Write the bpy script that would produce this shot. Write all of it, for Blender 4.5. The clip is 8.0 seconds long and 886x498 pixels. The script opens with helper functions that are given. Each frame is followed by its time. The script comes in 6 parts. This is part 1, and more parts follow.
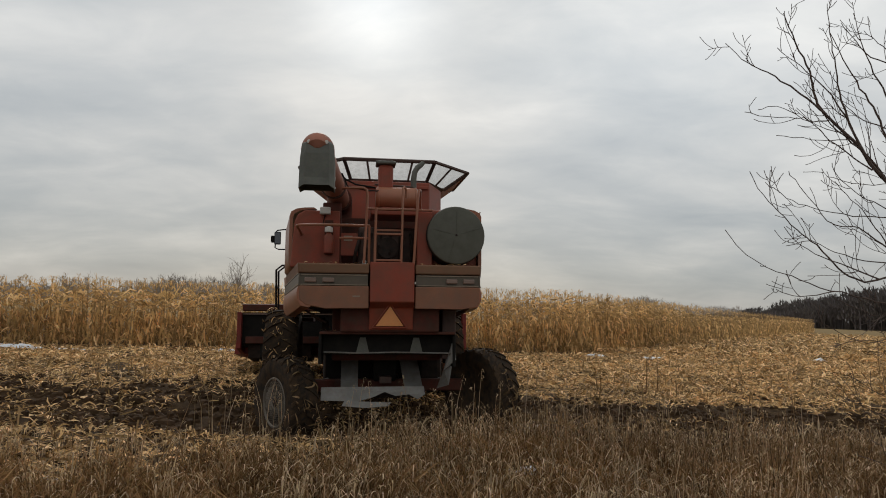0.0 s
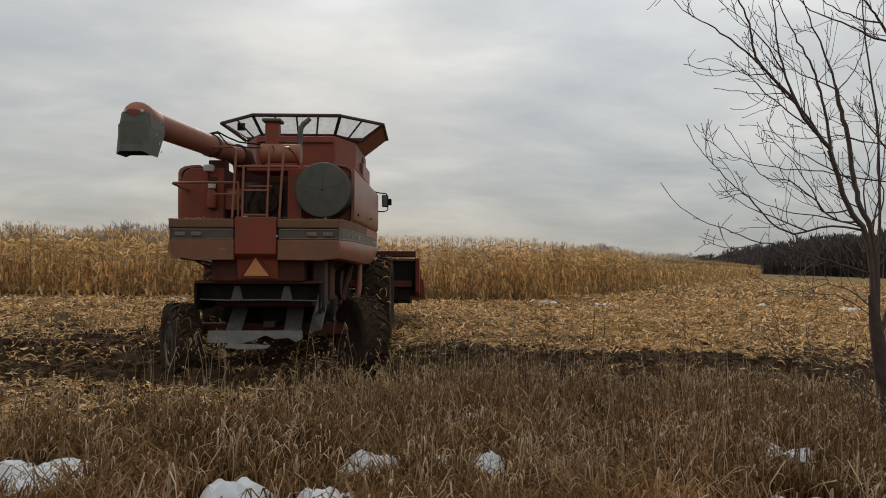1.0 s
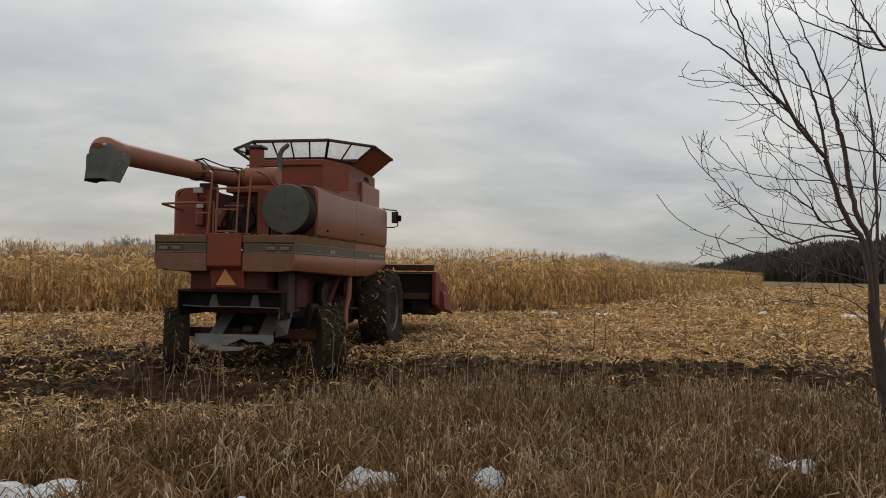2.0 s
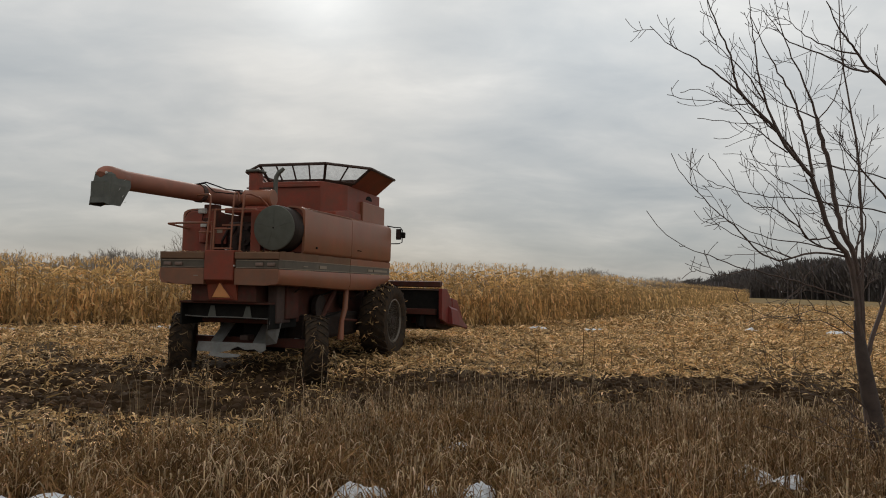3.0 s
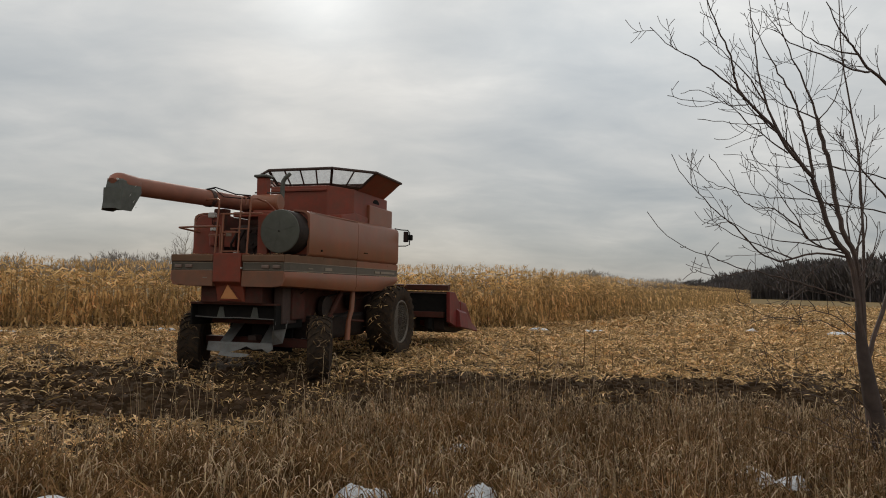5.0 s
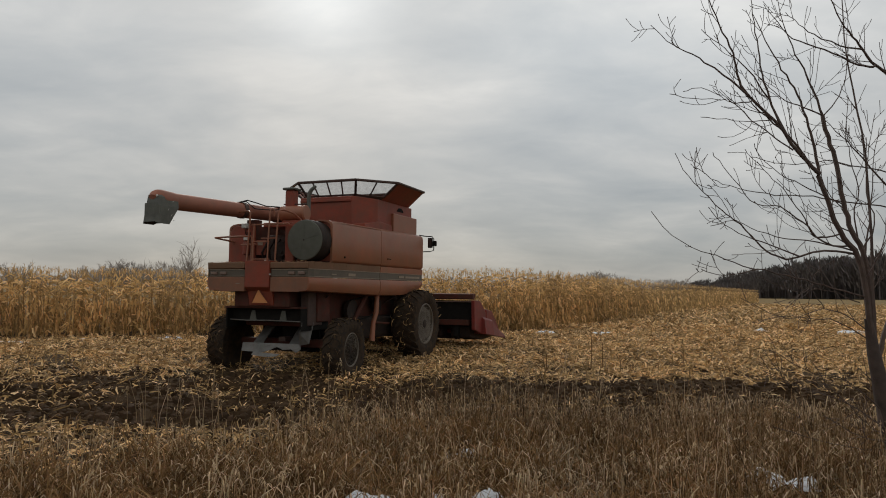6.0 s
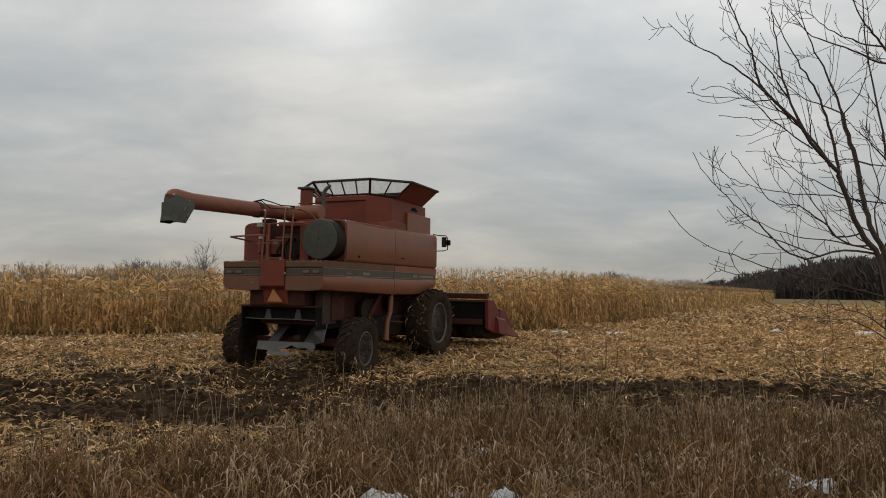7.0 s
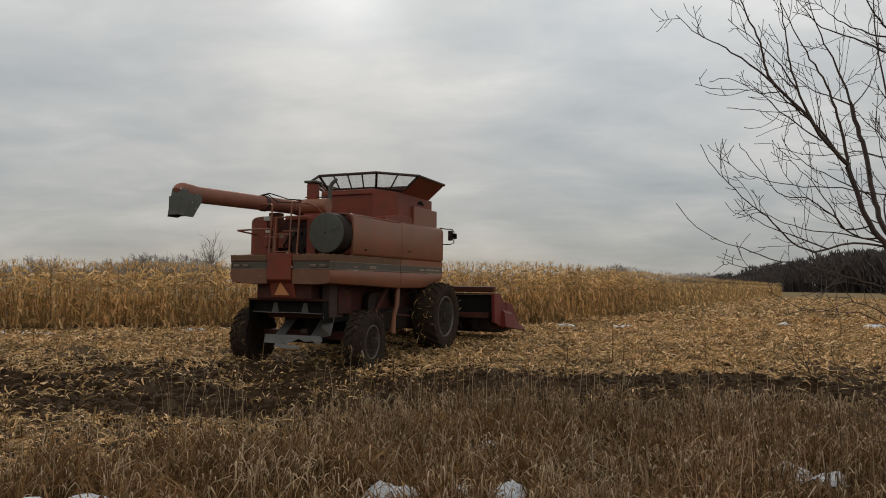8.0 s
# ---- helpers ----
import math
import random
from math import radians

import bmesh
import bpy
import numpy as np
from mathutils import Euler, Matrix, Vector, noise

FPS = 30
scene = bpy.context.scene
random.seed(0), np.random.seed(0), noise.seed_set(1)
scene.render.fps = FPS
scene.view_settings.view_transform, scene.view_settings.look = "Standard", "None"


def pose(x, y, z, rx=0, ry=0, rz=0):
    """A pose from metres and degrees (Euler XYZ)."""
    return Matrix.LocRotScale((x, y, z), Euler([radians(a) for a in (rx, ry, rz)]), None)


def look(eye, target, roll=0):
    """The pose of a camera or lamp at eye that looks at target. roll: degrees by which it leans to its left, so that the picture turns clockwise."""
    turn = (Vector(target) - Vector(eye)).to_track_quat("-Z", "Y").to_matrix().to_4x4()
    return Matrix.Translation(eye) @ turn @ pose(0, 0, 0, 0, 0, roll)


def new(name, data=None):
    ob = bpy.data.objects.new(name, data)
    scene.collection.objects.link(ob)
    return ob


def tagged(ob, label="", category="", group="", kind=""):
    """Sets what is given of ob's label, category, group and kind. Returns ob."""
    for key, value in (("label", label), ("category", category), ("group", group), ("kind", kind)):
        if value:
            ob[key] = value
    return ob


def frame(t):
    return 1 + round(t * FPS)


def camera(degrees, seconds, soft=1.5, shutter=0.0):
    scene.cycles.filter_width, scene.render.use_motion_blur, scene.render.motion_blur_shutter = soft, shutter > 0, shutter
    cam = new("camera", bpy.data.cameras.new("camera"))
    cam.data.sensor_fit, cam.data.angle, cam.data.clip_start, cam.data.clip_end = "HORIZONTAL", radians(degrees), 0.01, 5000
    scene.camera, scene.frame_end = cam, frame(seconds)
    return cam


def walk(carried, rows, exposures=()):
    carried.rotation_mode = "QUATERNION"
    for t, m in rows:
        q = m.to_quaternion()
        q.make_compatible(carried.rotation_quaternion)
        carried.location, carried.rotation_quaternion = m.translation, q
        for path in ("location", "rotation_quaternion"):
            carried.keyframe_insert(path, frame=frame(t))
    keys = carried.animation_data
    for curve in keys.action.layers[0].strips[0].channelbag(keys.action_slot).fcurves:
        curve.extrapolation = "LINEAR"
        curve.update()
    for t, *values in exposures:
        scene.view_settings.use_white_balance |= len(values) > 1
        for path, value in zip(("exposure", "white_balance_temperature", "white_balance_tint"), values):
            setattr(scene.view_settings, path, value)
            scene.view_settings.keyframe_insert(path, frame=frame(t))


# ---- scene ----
cam = camera(66.3, 8.0, soft=1.0)
STILL = pose(-0.001, -0.045, 1.733, 93.14, -1.65, -2.29)
walk(cam, [
    (0.0, pose(-0.196, -0.050, 1.654, 95.24, -2.05, 1.95)),
    (0.5, pose(-0.054, -0.106, 1.685, 93.50, -2.91, 3.60)),
    (0.7, pose(-0.030, -0.075, 1.693, 93.60, -2.50, 2.50)),
    (1.0, pose(-0.001, -0.022, 1.706, 90.88, -1.95, -1.37)),
    (1.2, pose(0.010, -0.018, 1.717, 90.45, -1.70, -0.50)),
    (1.5, pose(0.029, -0.012, 1.733, 90.80, -1.37, -0.11)),
    (2.0, pose(0.032, -0.015, 1.736, 91.81, -1.26, -1.30)),
    (3.3, STILL), (4.7, STILL),
    (6.0, pose(0.037, 0.005, 1.726, 93.56, -0.61, -1.63)),
    (6.5, pose(0.026, 0.012, 1.727, 93.55, -0.89, -1.41)),
    (7.0, pose(0.006, 0.003, 1.722, 93.50, -0.76, -0.57)),
    (7.5, pose(0.000, -0.005, 1.722, 93.44, -0.88, -0.28)),
    (8.0, pose(0.000, 0.000, 1.720, 92.95, -0.70, -0.04)),
], exposures=[(0.0, 0.20), (0.5, 0.18), (1.0, 0.16), (1.5, 0.26), (2.0, 0.22), (2.2, 0.12), (3.3, 0.15), (4.7, 0.15), (6.0, 0.04), (8.0, 0.03)])

# ---- sky and sun: overcast, the sun low behind cloud ahead ----
SUN_EL, SUN_AZ = 25.0, -9.0
sun_way = Vector((math.sin(radians(SUN_AZ)) * math.cos(radians(SUN_EL)),
                  math.cos(radians(SUN_AZ)) * math.cos(radians(SUN_EL)), math.sin(radians(SUN_EL))))


def node(tree, kind, **values):
    n = tree.nodes.new(kind)
    for key, value in values.items():
        n.inputs[key.replace("_", " ")].default_value = value
    return n


def math_node(tree, op, a, b=None, clamp=False):
    n = tree.nodes.new("ShaderNodeMath")
    n.operation, n.use_clamp = op, clamp
    for k, v in ((0, a), (1, b)):
        if v is None:
            continue
        if isinstance(v, (int, float)):
            n.inputs[k].default_value = v
        else:
            tree.links.new(v, n.inputs[k])
    return n.outputs[0]


def ramp(tree, fac, stops):
    n = tree.nodes.new("ShaderNodeValToRGB")
    el = n.color_ramp.elements
    while len(el) < len(stops):
        el.new(0.5)
    for e, (p, c) in zip(el, stops):
        e.position, e.color = p, (*c, 1)
    tree.links.new(fac, n.inputs[0])
    return n.outputs[0]


def mix(tree, fac, a, b, how="MIX"):
    n = tree.nodes.new("ShaderNodeMix")
    n.data_type, n.blend_type = "RGBA", how
    for k, v in ((0, fac), (6, a), (7, b)):
        if isinstance(v, (int, float)):
            n.inputs[k].default_value = v
        elif isinstance(v, tuple):
            n.inputs[k].default_value = (*v, 1)
        else:
            tree.links.new(v, n.inputs[k])
    return n.outputs[2]


def make_world():
    w = bpy.data.worlds.new("overcast")
    scene.world = w
    w.use_nodes = True
    t = w.node_tree
    t.nodes.clear()
    L = t.links.new
    co = t.nodes.new("ShaderNodeTexCoord").outputs["Generated"]
    sep = t.nodes.new("ShaderNodeSeparateXYZ")
    L(co, sep.inputs[0])
    up = math_node(t, "MAXIMUM", sep.outputs[2], 0.0)
    den = math_node(t, "ADD", up, 0.24)
    comb = t.nodes.new("ShaderNodeCombineXYZ")
    L(math_node(t, "DIVIDE", sep.outputs[0], den), comb.inputs[0])
    L(math_node(t, "DIVIDE", sep.outputs[1], den), comb.inputs[1])
    mp = t.nodes.new("ShaderNodeMapping")
    mp.inputs["Rotation"].default_value = (0, 0, radians(14))
    mp.inputs["Scale"].default_value = (0.8, 1.15, 1)
    mp.inputs["Location"].default_value = (0.9, 0.35, 0)
    L(comb.outputs[0], mp.inputs[0])
    big = node(t, "ShaderNodeTexNoise", Scale=1.15, Detail=7.0, Roughness=0.52, Distortion=0.35)
    fine = node(t, "ShaderNodeTexNoise", Scale=3.6, Detail=6.0, Roughness=0.55, Distortion=0.5)
    for n in (big, fine):
        L(mp.outputs[0], n.inputs["Vector"])
    f = math_node(t, "ADD", math_node(t, "MULTIPLY", big.outputs[0], 0.72), math_node(t, "MULTIPLY", fine.outputs[0], 0.28))
    cloud = ramp(t, f, [(0.36, (0.40, 0.43, 0.45)), (0.46, (0.475, 0.497, 0.505)), (0.54, (0.555, 0.565, 0.56)), (0.66, (0.70, 0.695, 0.67))])
    # brightness round the hidden sun
    dot = t.nodes.new("ShaderNodeVectorMath")
    dot.operation = "DOT_PRODUCT"
    L(co, dot.inputs[0])
    dot.inputs[1].default_value = sun_way
    d = math_node(t, "MAXIMUM", dot.outputs["Value"], 0.0)
    g1 = math_node(t, "MULTIPLY", math_node(t, "POWER", d, 220.0), 0.60)
    # thinner cloud, paler over a wide patch above and beside the sun
    thin = t.nodes.new("ShaderNodeVectorMath")
    thin.operation = "DOT_PRODUCT"
    L(co, thin.inputs[0])
    thin.inputs[1].default_value = Vector((0.27, 0.85, 0.50)).normalized()
    g2 = math_node(t, "MULTIPLY", math_node(t, "POWER", math_node(t, "MAXIMUM", thin.outputs["Value"], 0.0), 22.0), 0.27)
    rise = t.nodes.new("ShaderNodeMapRange")
    rise.inputs[1].default_value, rise.inputs[2].default_value, rise.inputs[3].default_value, rise.inputs[4].default_value = 0.0, 0.34, 0.62, 1.08
    L(up, rise.inputs[0])
    glow = math_node(t, "ADD", math_node(t, "ADD", g1, g2), rise.outputs[0])
    lit = t.nodes.new("ShaderNodeVectorMath")
    lit.operation = "SCALE"
    L(cloud, lit.inputs[0])
    L(glow, lit.inputs["Scale"])
    sky = t.nodes.new("ShaderNodeTexSky")
    sky.sky_type, sky.sun_disc = "NISHITA", False
    sky.sun_elevation, sky.sun_rotation = radians(SUN_EL), radians(SUN_AZ)
    dim = t.nodes.new("ShaderNodeVectorMath")
    dim.operation = "SCALE"
    L(sky.outputs[0], dim.inputs[0])
    dim.inputs["Scale"].default_value = 0.05
    bg = t.nodes.new("ShaderNodeBackground")
    L(mix(t, 0.12, lit.outputs[0], dim.outputs[0]), bg.inputs[0])
    bg.inputs[1].default_value = 1.0
    out = t.nodes.new("ShaderNodeOutputWorld")
    L(bg.outputs[0], out.inputs[0])


make_world()
lamp = bpy.data.lights.new("sun", "SUN")
lamp.energy, lamp.angle, lamp.color = 0.8, radians(14), (1.0, 0.95, 0.87)
sun = new("sun", lamp)
sun.matrix_world = look(sun_way * 50, (0, 0, 0))


# ---- materials ----
def material(name, base, rough=0.8, metal=0.0, vary=0.25, scale=3.0, grain=40.0, bump=0.15, dirt=None, dirt_amount=0.0,
             island=0.0, through_light=0.0, spec=0.5, bump_dist=0.01, coat=0.0):
    """A worn surface: the base colour varied at two scales, dirt in patches, fine relief."""
    m = bpy.data.materials.new(name)
    m.use_nodes = True
    t = m.node_tree
    L = t.links.new
    b = t.nodes["Principled BSDF"]
    co = t.nodes.new("ShaderNodeTexCoord").outputs["Object"]
    n1 = node(t, "ShaderNodeTexNoise", Scale=scale, Detail=5.0, Roughness=0.6)
    n2 = node(t, "ShaderNodeTexNoise", Scale=grain, Detail=4.0, Roughness=0.65)
    L(co, n1.inputs["Vector"])
    L(co, n2.inputs["Vector"])
    lo, hi = tuple(c * (1 - vary) for c in base), tuple(min(1, c * (1 + vary)) for c in base)
    c = ramp(t, n1.outputs[0], [(0.3, lo), (0.7, hi)])
    c = mix(t, 0.5 * vary + 0.08, c, n2.outputs[1], "OVERLAY") if vary > 0 else c
    if island:
        geo = t.nodes.new("ShaderNodeNewGeometry")
        v = ramp(t, geo.outputs["Random Per Island"], [(0.0, tuple([1 - island] * 3)), (0.45, (1 - 0.25 * island, 0.97 - 0.27 * island, 0.9 - 0.28 * island)), (0.8, (1.0 + 0.3 * island, 1.0 + 0.3 * island, 1.0 + 0.25 * island)), (1.0, (1 + island, 1 + 1.06 * island, 1 + 1.5 * island))])
        c = mix(t, 1.0, c, v, "MULTIPLY")
    if dirt:
        n3 = node(t, "ShaderNodeTexNoise", Scale=scale * 2.2, Detail=8.0, Roughness=0.7)
        L(co, n3.inputs["Vector"])
        f = math_node(t, "MULTIPLY", ramp(t, n3.outputs[0], [(0.38, (0, 0, 0)), (0.66, (1, 1, 1))]), dirt_amount)
        c = mix(t, f, c, dirt)
    L(c, b.inputs["Base Color"])
    b.inputs["Roughness"].default_value = rough
    b.inputs["Metallic"].default_value = metal
    b.inputs["Specular IOR Level"].default_value = spec
    b.inputs["Coat Weight"].default_value, b.inputs["Coat Roughness"].default_value = coat, 0.3
    if bump:
        bp = node(t, "ShaderNodeBump", Strength=bump, Distance=bump_dist)
        L(n2.outputs[0], bp.inputs["Height"])
        L(bp.outputs[0], b.inputs["Normal"])
    if through_light:
        tr = t.nodes.new("ShaderNodeBsdfTranslucent")
        L(c, tr.inputs[0])
        mx = t.nodes.new("ShaderNodeMixShader")
        mx.inputs[0].default_value = through_light
        L(b.outputs[0], mx.inputs[1])
        L(tr.outputs[0], mx.inputs[2])
        L(mx.outputs[0], t.nodes["Material Output"].inputs[0])
    return m


DUST = (0.17, 0.115, 0.08)
RED = material("red_paint", (0.27, 0.052, 0.026), 0.55, vary=0.18, scale=1.6, grain=60, bump=0.03, dirt=(0.15, 0.062, 0.036), dirt_amount=0.65, spec=0.35)
FADED = material("faded_red_paint", (0.30, 0.097, 0.044), 0.55, vary=0.15, scale=1.3, grain=60, bump=0.03, dirt=(0.235, 0.118, 0.064), dirt_amount=0.7, spec=0.45, coat=0.2)
AUGERPAINT = material("sun_faded_paint", (0.34, 0.128, 0.080), 0.6, vary=0.16, scale=2.0, grain=60, bump=0.02, dirt=(0.22, 0.115, 0.075), dirt_amount=0.6, spec=0.3)
HEADRED = material("deep_red_paint", (0.21, 0.030, 0.024), 0.5, vary=0.2, scale=2.5, grain=50, bump=0.04, dirt=(0.10, 0.04, 0.03), dirt_amount=0.6, spec=0.3)
LIP = material("dust_coated_paint", (0.20, 0.098, 0.054), 0.7, vary=0.2, scale=2.2, grain=60, bump=0.04, dirt=(0.165, 0.10, 0.056), dirt_amount=0.8, spec=0.3)
SKIRT = material("brown_red_paint", (0.25, 0.10, 0.050), 0.55, vary=0.18, scale=1.8, grain=60, bump=0.03, dirt=(0.17, 0.095, 0.06), dirt_amount=0.65, spec=0.4, coat=0.1)
DARKRED = material("grimy_red_paint", (0.10, 0.030, 0.021), 0.75, vary=0.3, scale=3, grain=50, bump=0.08, dirt=(0.06, 0.042, 0.03), dirt_amount=0.7, spec=0.15)
BAND = material("grey_stripe", (0.088, 0.071, 0.047), 0.5, vary=0.12, scale=3, bump=0.02, dirt=DUST, dirt_amount=0.35)
EDGE = material("worn_edge", (0.16, 0.10, 0.075), 0.5, vary=0.3, scale=6, bump=0.0)
TRIM = material("pale_trim", (0.27, 0.205, 0.145), 0.5, vary=0.15, bump=0.0)
# black of real parts; also painted in where openings lie in shade
BLACK = material("black_and_shade", (0.009, 0.008, 0.007), 0.85, vary=0.3, bump=0.1, dirt=(0.024, 0.019, 0.014), dirt_amount=0.5, spec=0.2)
GRIME = material("greasy_machinery", (0.026, 0.02, 0.017), 0.6, vary=0.4, scale=6, bump=0.2, dirt=(0.06, 0.034, 0.024), dirt_amount=0.6, spec=0.15)
SCREEN = material("dusty_screen", (0.088, 0.086, 0.064), 0.75, vary=0.12, scale=4, grain=120, bump=0.25, dirt=(0.13, 0.125, 0.10), dirt_amount=0.4)
BOOT = material("grey_rubber", (0.098, 0.096, 0.075), 0.6, vary=0.25, scale=5, bump=0.05, dirt=(0.14, 0.14, 0.12), dirt_amount=0.35)
RUBBER = material("tyre_rubber", (0.028, 0.023, 0.019), 0.85, vary=0.3, scale=4, bump=0.3, dirt=(0.075, 0.046, 0.026), dirt_amount=0.95, spec=0.1)
RIM = material("dusty_rim", (0.20, 0.17, 0.135), 0.6, vary=0.25, scale=5, bump=0.05, dirt=(0.11, 0.08, 0.055), dirt_amount=0.75)
STEEL = material("bare_sheet_steel", (0.22, 0.215, 0.20), 0.45, 0.25, vary=0.2, scale=4, bump=0.05, dirt=(0.16, 0.12, 0.09), dirt_amount=0.5)
RUST = material("rusty_bar", (0.07, 0.034, 0.023), 0.7, vary=0.3, scale=8, bump=0.1, dirt=(0.07, 0.05, 0.04), dirt_amount=0.5)
ORANGE = material("orange_reflector", (0.80, 0.34, 0.13), 0.5, vary=0.08, bump=0.0)
LAMPGLASS = material("dusty_lamp", (0.21, 0.135, 0.10), 0.3, vary=0.15, bump=0.0)
WHITE = material("white_plastic", (0.62, 0.58, 0.52), 0.5, vary=0.15, bump=0.0)
DARKGLASS = material("dark_glass", (0.02, 0.022, 0.024), 0.08, vary=0.0, bump=0.0)
MIRROR = material("mirror", (0.10, 0.10, 0.105), 0.22, 1.0, vary=0.0, bump=0.0)
LEAF = material("dry_corn_leaf", (0.70, 0.47, 0.215), 0.7, vary=0.25, scale=0.35, grain=20, bump=0.1, island=0.62, through_light=0.4, spec=0.25)
STALK = material("dry_corn_stalk", (0.33, 0.21, 0.09), 0.75, vary=0.25, scale=0.5, grain=30, bump=0.1, island=0.35, spec=0.25)
HUSK = material("corn_residue", (0.70, 0.455, 0.215), 0.75, vary=0.3, scale=0.5, grain=30, bump=0.1, island=0.75, through_light=0.12, spec=0.25)
MUDLEAF = material("muddy_leaf", (0.21, 0.135, 0.07), 0.85, vary=0.4, scale=6, grain=30, bump=0.1, island=0.7, spec=0.2)
STRAW = material("dead_grass", (0.27, 0.155, 0.068), 0.85, vary=0.5, scale=0.8, grain=30, bump=0.0, island=0.6, through_light=0.3, spec=0.2)
WEED = material("dead_weed", (0.23, 0.136, 0.064), 0.85, vary=0.3, scale=0.7, grain=30, bump=0.0, island=0.8, through_light=0.15, spec=0.2)
SEED = material("seed_head", (0.50, 0.36, 0.22), 0.9, vary=0.4, scale=1.2, bump=0.0, island=0.4, through_light=0.2, spec=0.2)
CLOD = material("wet_clod", (0.066, 0.039, 0.021), 0.9, vary=0.3, scale=4, bump=0.4, island=0.4, spec=0.12)
BARK = material("bark", (0.07, 0.047, 0.037), 0.85, vary=0.3, scale=9, grain=70, bump=0.5)
TWIG = material("twig_bark", (0.105, 0.070, 0.056), 0.8, vary=0.25, scale=9, bump=0.2, island=0.2)
# wood tone lifted to a hazy grey, as no air veils it
HAZEWOOD = material("hazed_bare_wood", (0.125, 0.105, 0.096), 0.95, vary=0.3, scale=0.1, grain=1.5, bump=0.0, island=0.35)
# brush colour is paled: the haze of distance is put into the base
HAZEBRUSH = material("far_hazed_brush", (0.34, 0.30, 0.265), 0.95, vary=0.25, scale=0.1, grain=1.5, bump=0.0, island=0.4)
SNOW = material("old_snow", (0.82, 0.84, 0.87), 0.6, vary=0.04, scale=4, grain=60, bump=0.35, dirt=(0.55, 0.5, 0.44), dirt_amount=0.3)


def screen_mesh():
    """Wire mesh seen from far: mostly open."""
    m = bpy.data.materials.new("wire_mesh")
    m.use_nodes = True
    t = m.node_tree
    b = t.nodes["Principled BSDF"]
    b.inputs["Base Color"].default_value = (0.16, 0.15, 0.14, 1)
    b.inputs["Roughness"].default_value = 0.7
    tr = t.nodes.new("ShaderNodeBsdfTransparent")
    mx = t.nodes.new("ShaderNodeMixShader")
    n = node(t, "ShaderNodeTexNoise", Scale=4.0, Detail=3.0)
    t.links.new(math_node(t, "ADD", math_node(t, "MULTIPLY", n.outputs[0], 0.2), 0.10), mx.inputs[0])
    t.links.new(tr.outputs[0], mx.inputs[1])
    t.links.new(b.outputs[0], mx.inputs[2])
    t.links.new(mx.outputs[0], t.nodes["Material Output"].inputs[0])
    return m


MESH = screen_mesh()


def ground_material():
    """Verge soil and thatch near, a wet ploughed strip, then a littered stubble field; borders wander."""
    m = bpy.data.materials.new("field_ground")
    m.use_nodes = True
    t = m.node_tree
    L = t.links.new
    b = t.nodes["Principled BSDF"]
    geo = t.nodes.new("ShaderNodeNewGeometry")
    sep = t.nodes.new("ShaderNodeSeparateXYZ")
    L(geo.outputs["Position"], sep.inputs[0])

    def nz(scale, detail=6.0, rough=0.6):
        n = node(t, "ShaderNodeTexNoise", Scale=scale, Detail=detail, Roughness=rough)
        L(geo.outputs["Position"], n.inputs["Vector"])
        return n.outputs[0]
    soil = ramp(t, nz(3.0), [(0.3, (0.036, 0.020, 0.009)), (0.7, (0.080, 0.046, 0.021))])
    verge = ramp(t, nz(2.2), [(0.3, (0.030, 0.018, 0.010)), (0.6, (0.062, 0.038, 0.020)), (0.75, (0.066, 0.050, 0.024))])
    litter = ramp(t, nz(7.0, 8.0, 0.75), [(0.42, (0.040, 0.025, 0.014)), (0.57, (0.095, 0.058, 0.028)), (0.74, (0.22, 0.14, 0.065))])
    far = ramp(t, nz(0.09), [(0.3, (0.21, 0.145, 0.066)), (0.7, (0.29, 0.205, 0.10))])
    # distance measured across the strips, with wandering borders
    wob = math_node(t, "MULTIPLY", math_node(t, "SUBTRACT", nz(0.45, 4.0), 0.5), 3.4)
    v = math_node(t, "ADD", math_node(t, "ADD", sep.outputs[1], math_node(t, "MULTIPLY", sep.outputs[0], 0.10)), wob)

    def step(lo, hi):
        n = t.nodes.new("ShaderNodeMapRange")
        n.inputs[1].default_value, n.inputs[2].default_value = lo, hi
        L(v, n.inputs[0])
        return n.outputs[0]
    c = mix(t, step(8.0, 9.2), verge, soil)
    c = mix(t, step(12.6, 13.6), c, litter)
    c = mix(t, step(45, 75), c, far)
    L(c, b.inputs["Base Color"])
    b.inputs["Roughness"].default_value = 0.88
    b.inputs["Specular IOR Level"].default_value = 0.05
    bp = node(t, "ShaderNodeBump", Strength=0.9, Distance=0.06)
    L(nz(9.0, 8.0, 0.7), bp.inputs["Height"])
    L(bp.outputs[0], b.inputs["Normal"])
    return m


GROUND = ground_material()


# ---- mesh helpers ----
def part(name, bm, mat, parent=None, label="", smooth=False):
    me = bpy.data.meshes.new(name)
    bmesh.ops.recalc_face_normals(bm, faces=bm.faces)
    bm.to_mesh(me)
    bm.free()
    if smooth:
        for p in me.polygons:
            p.use_smooth = True
        me.set_sharp_from_angle(angle=radians(38))
    me.materials.append(mat)
    ob = new(name, me)
    ob.parent = parent
    return tagged(ob, label)


def thing(name, label, category, group="", kind=""):
    return tagged(new(name), label, category, group, kind)


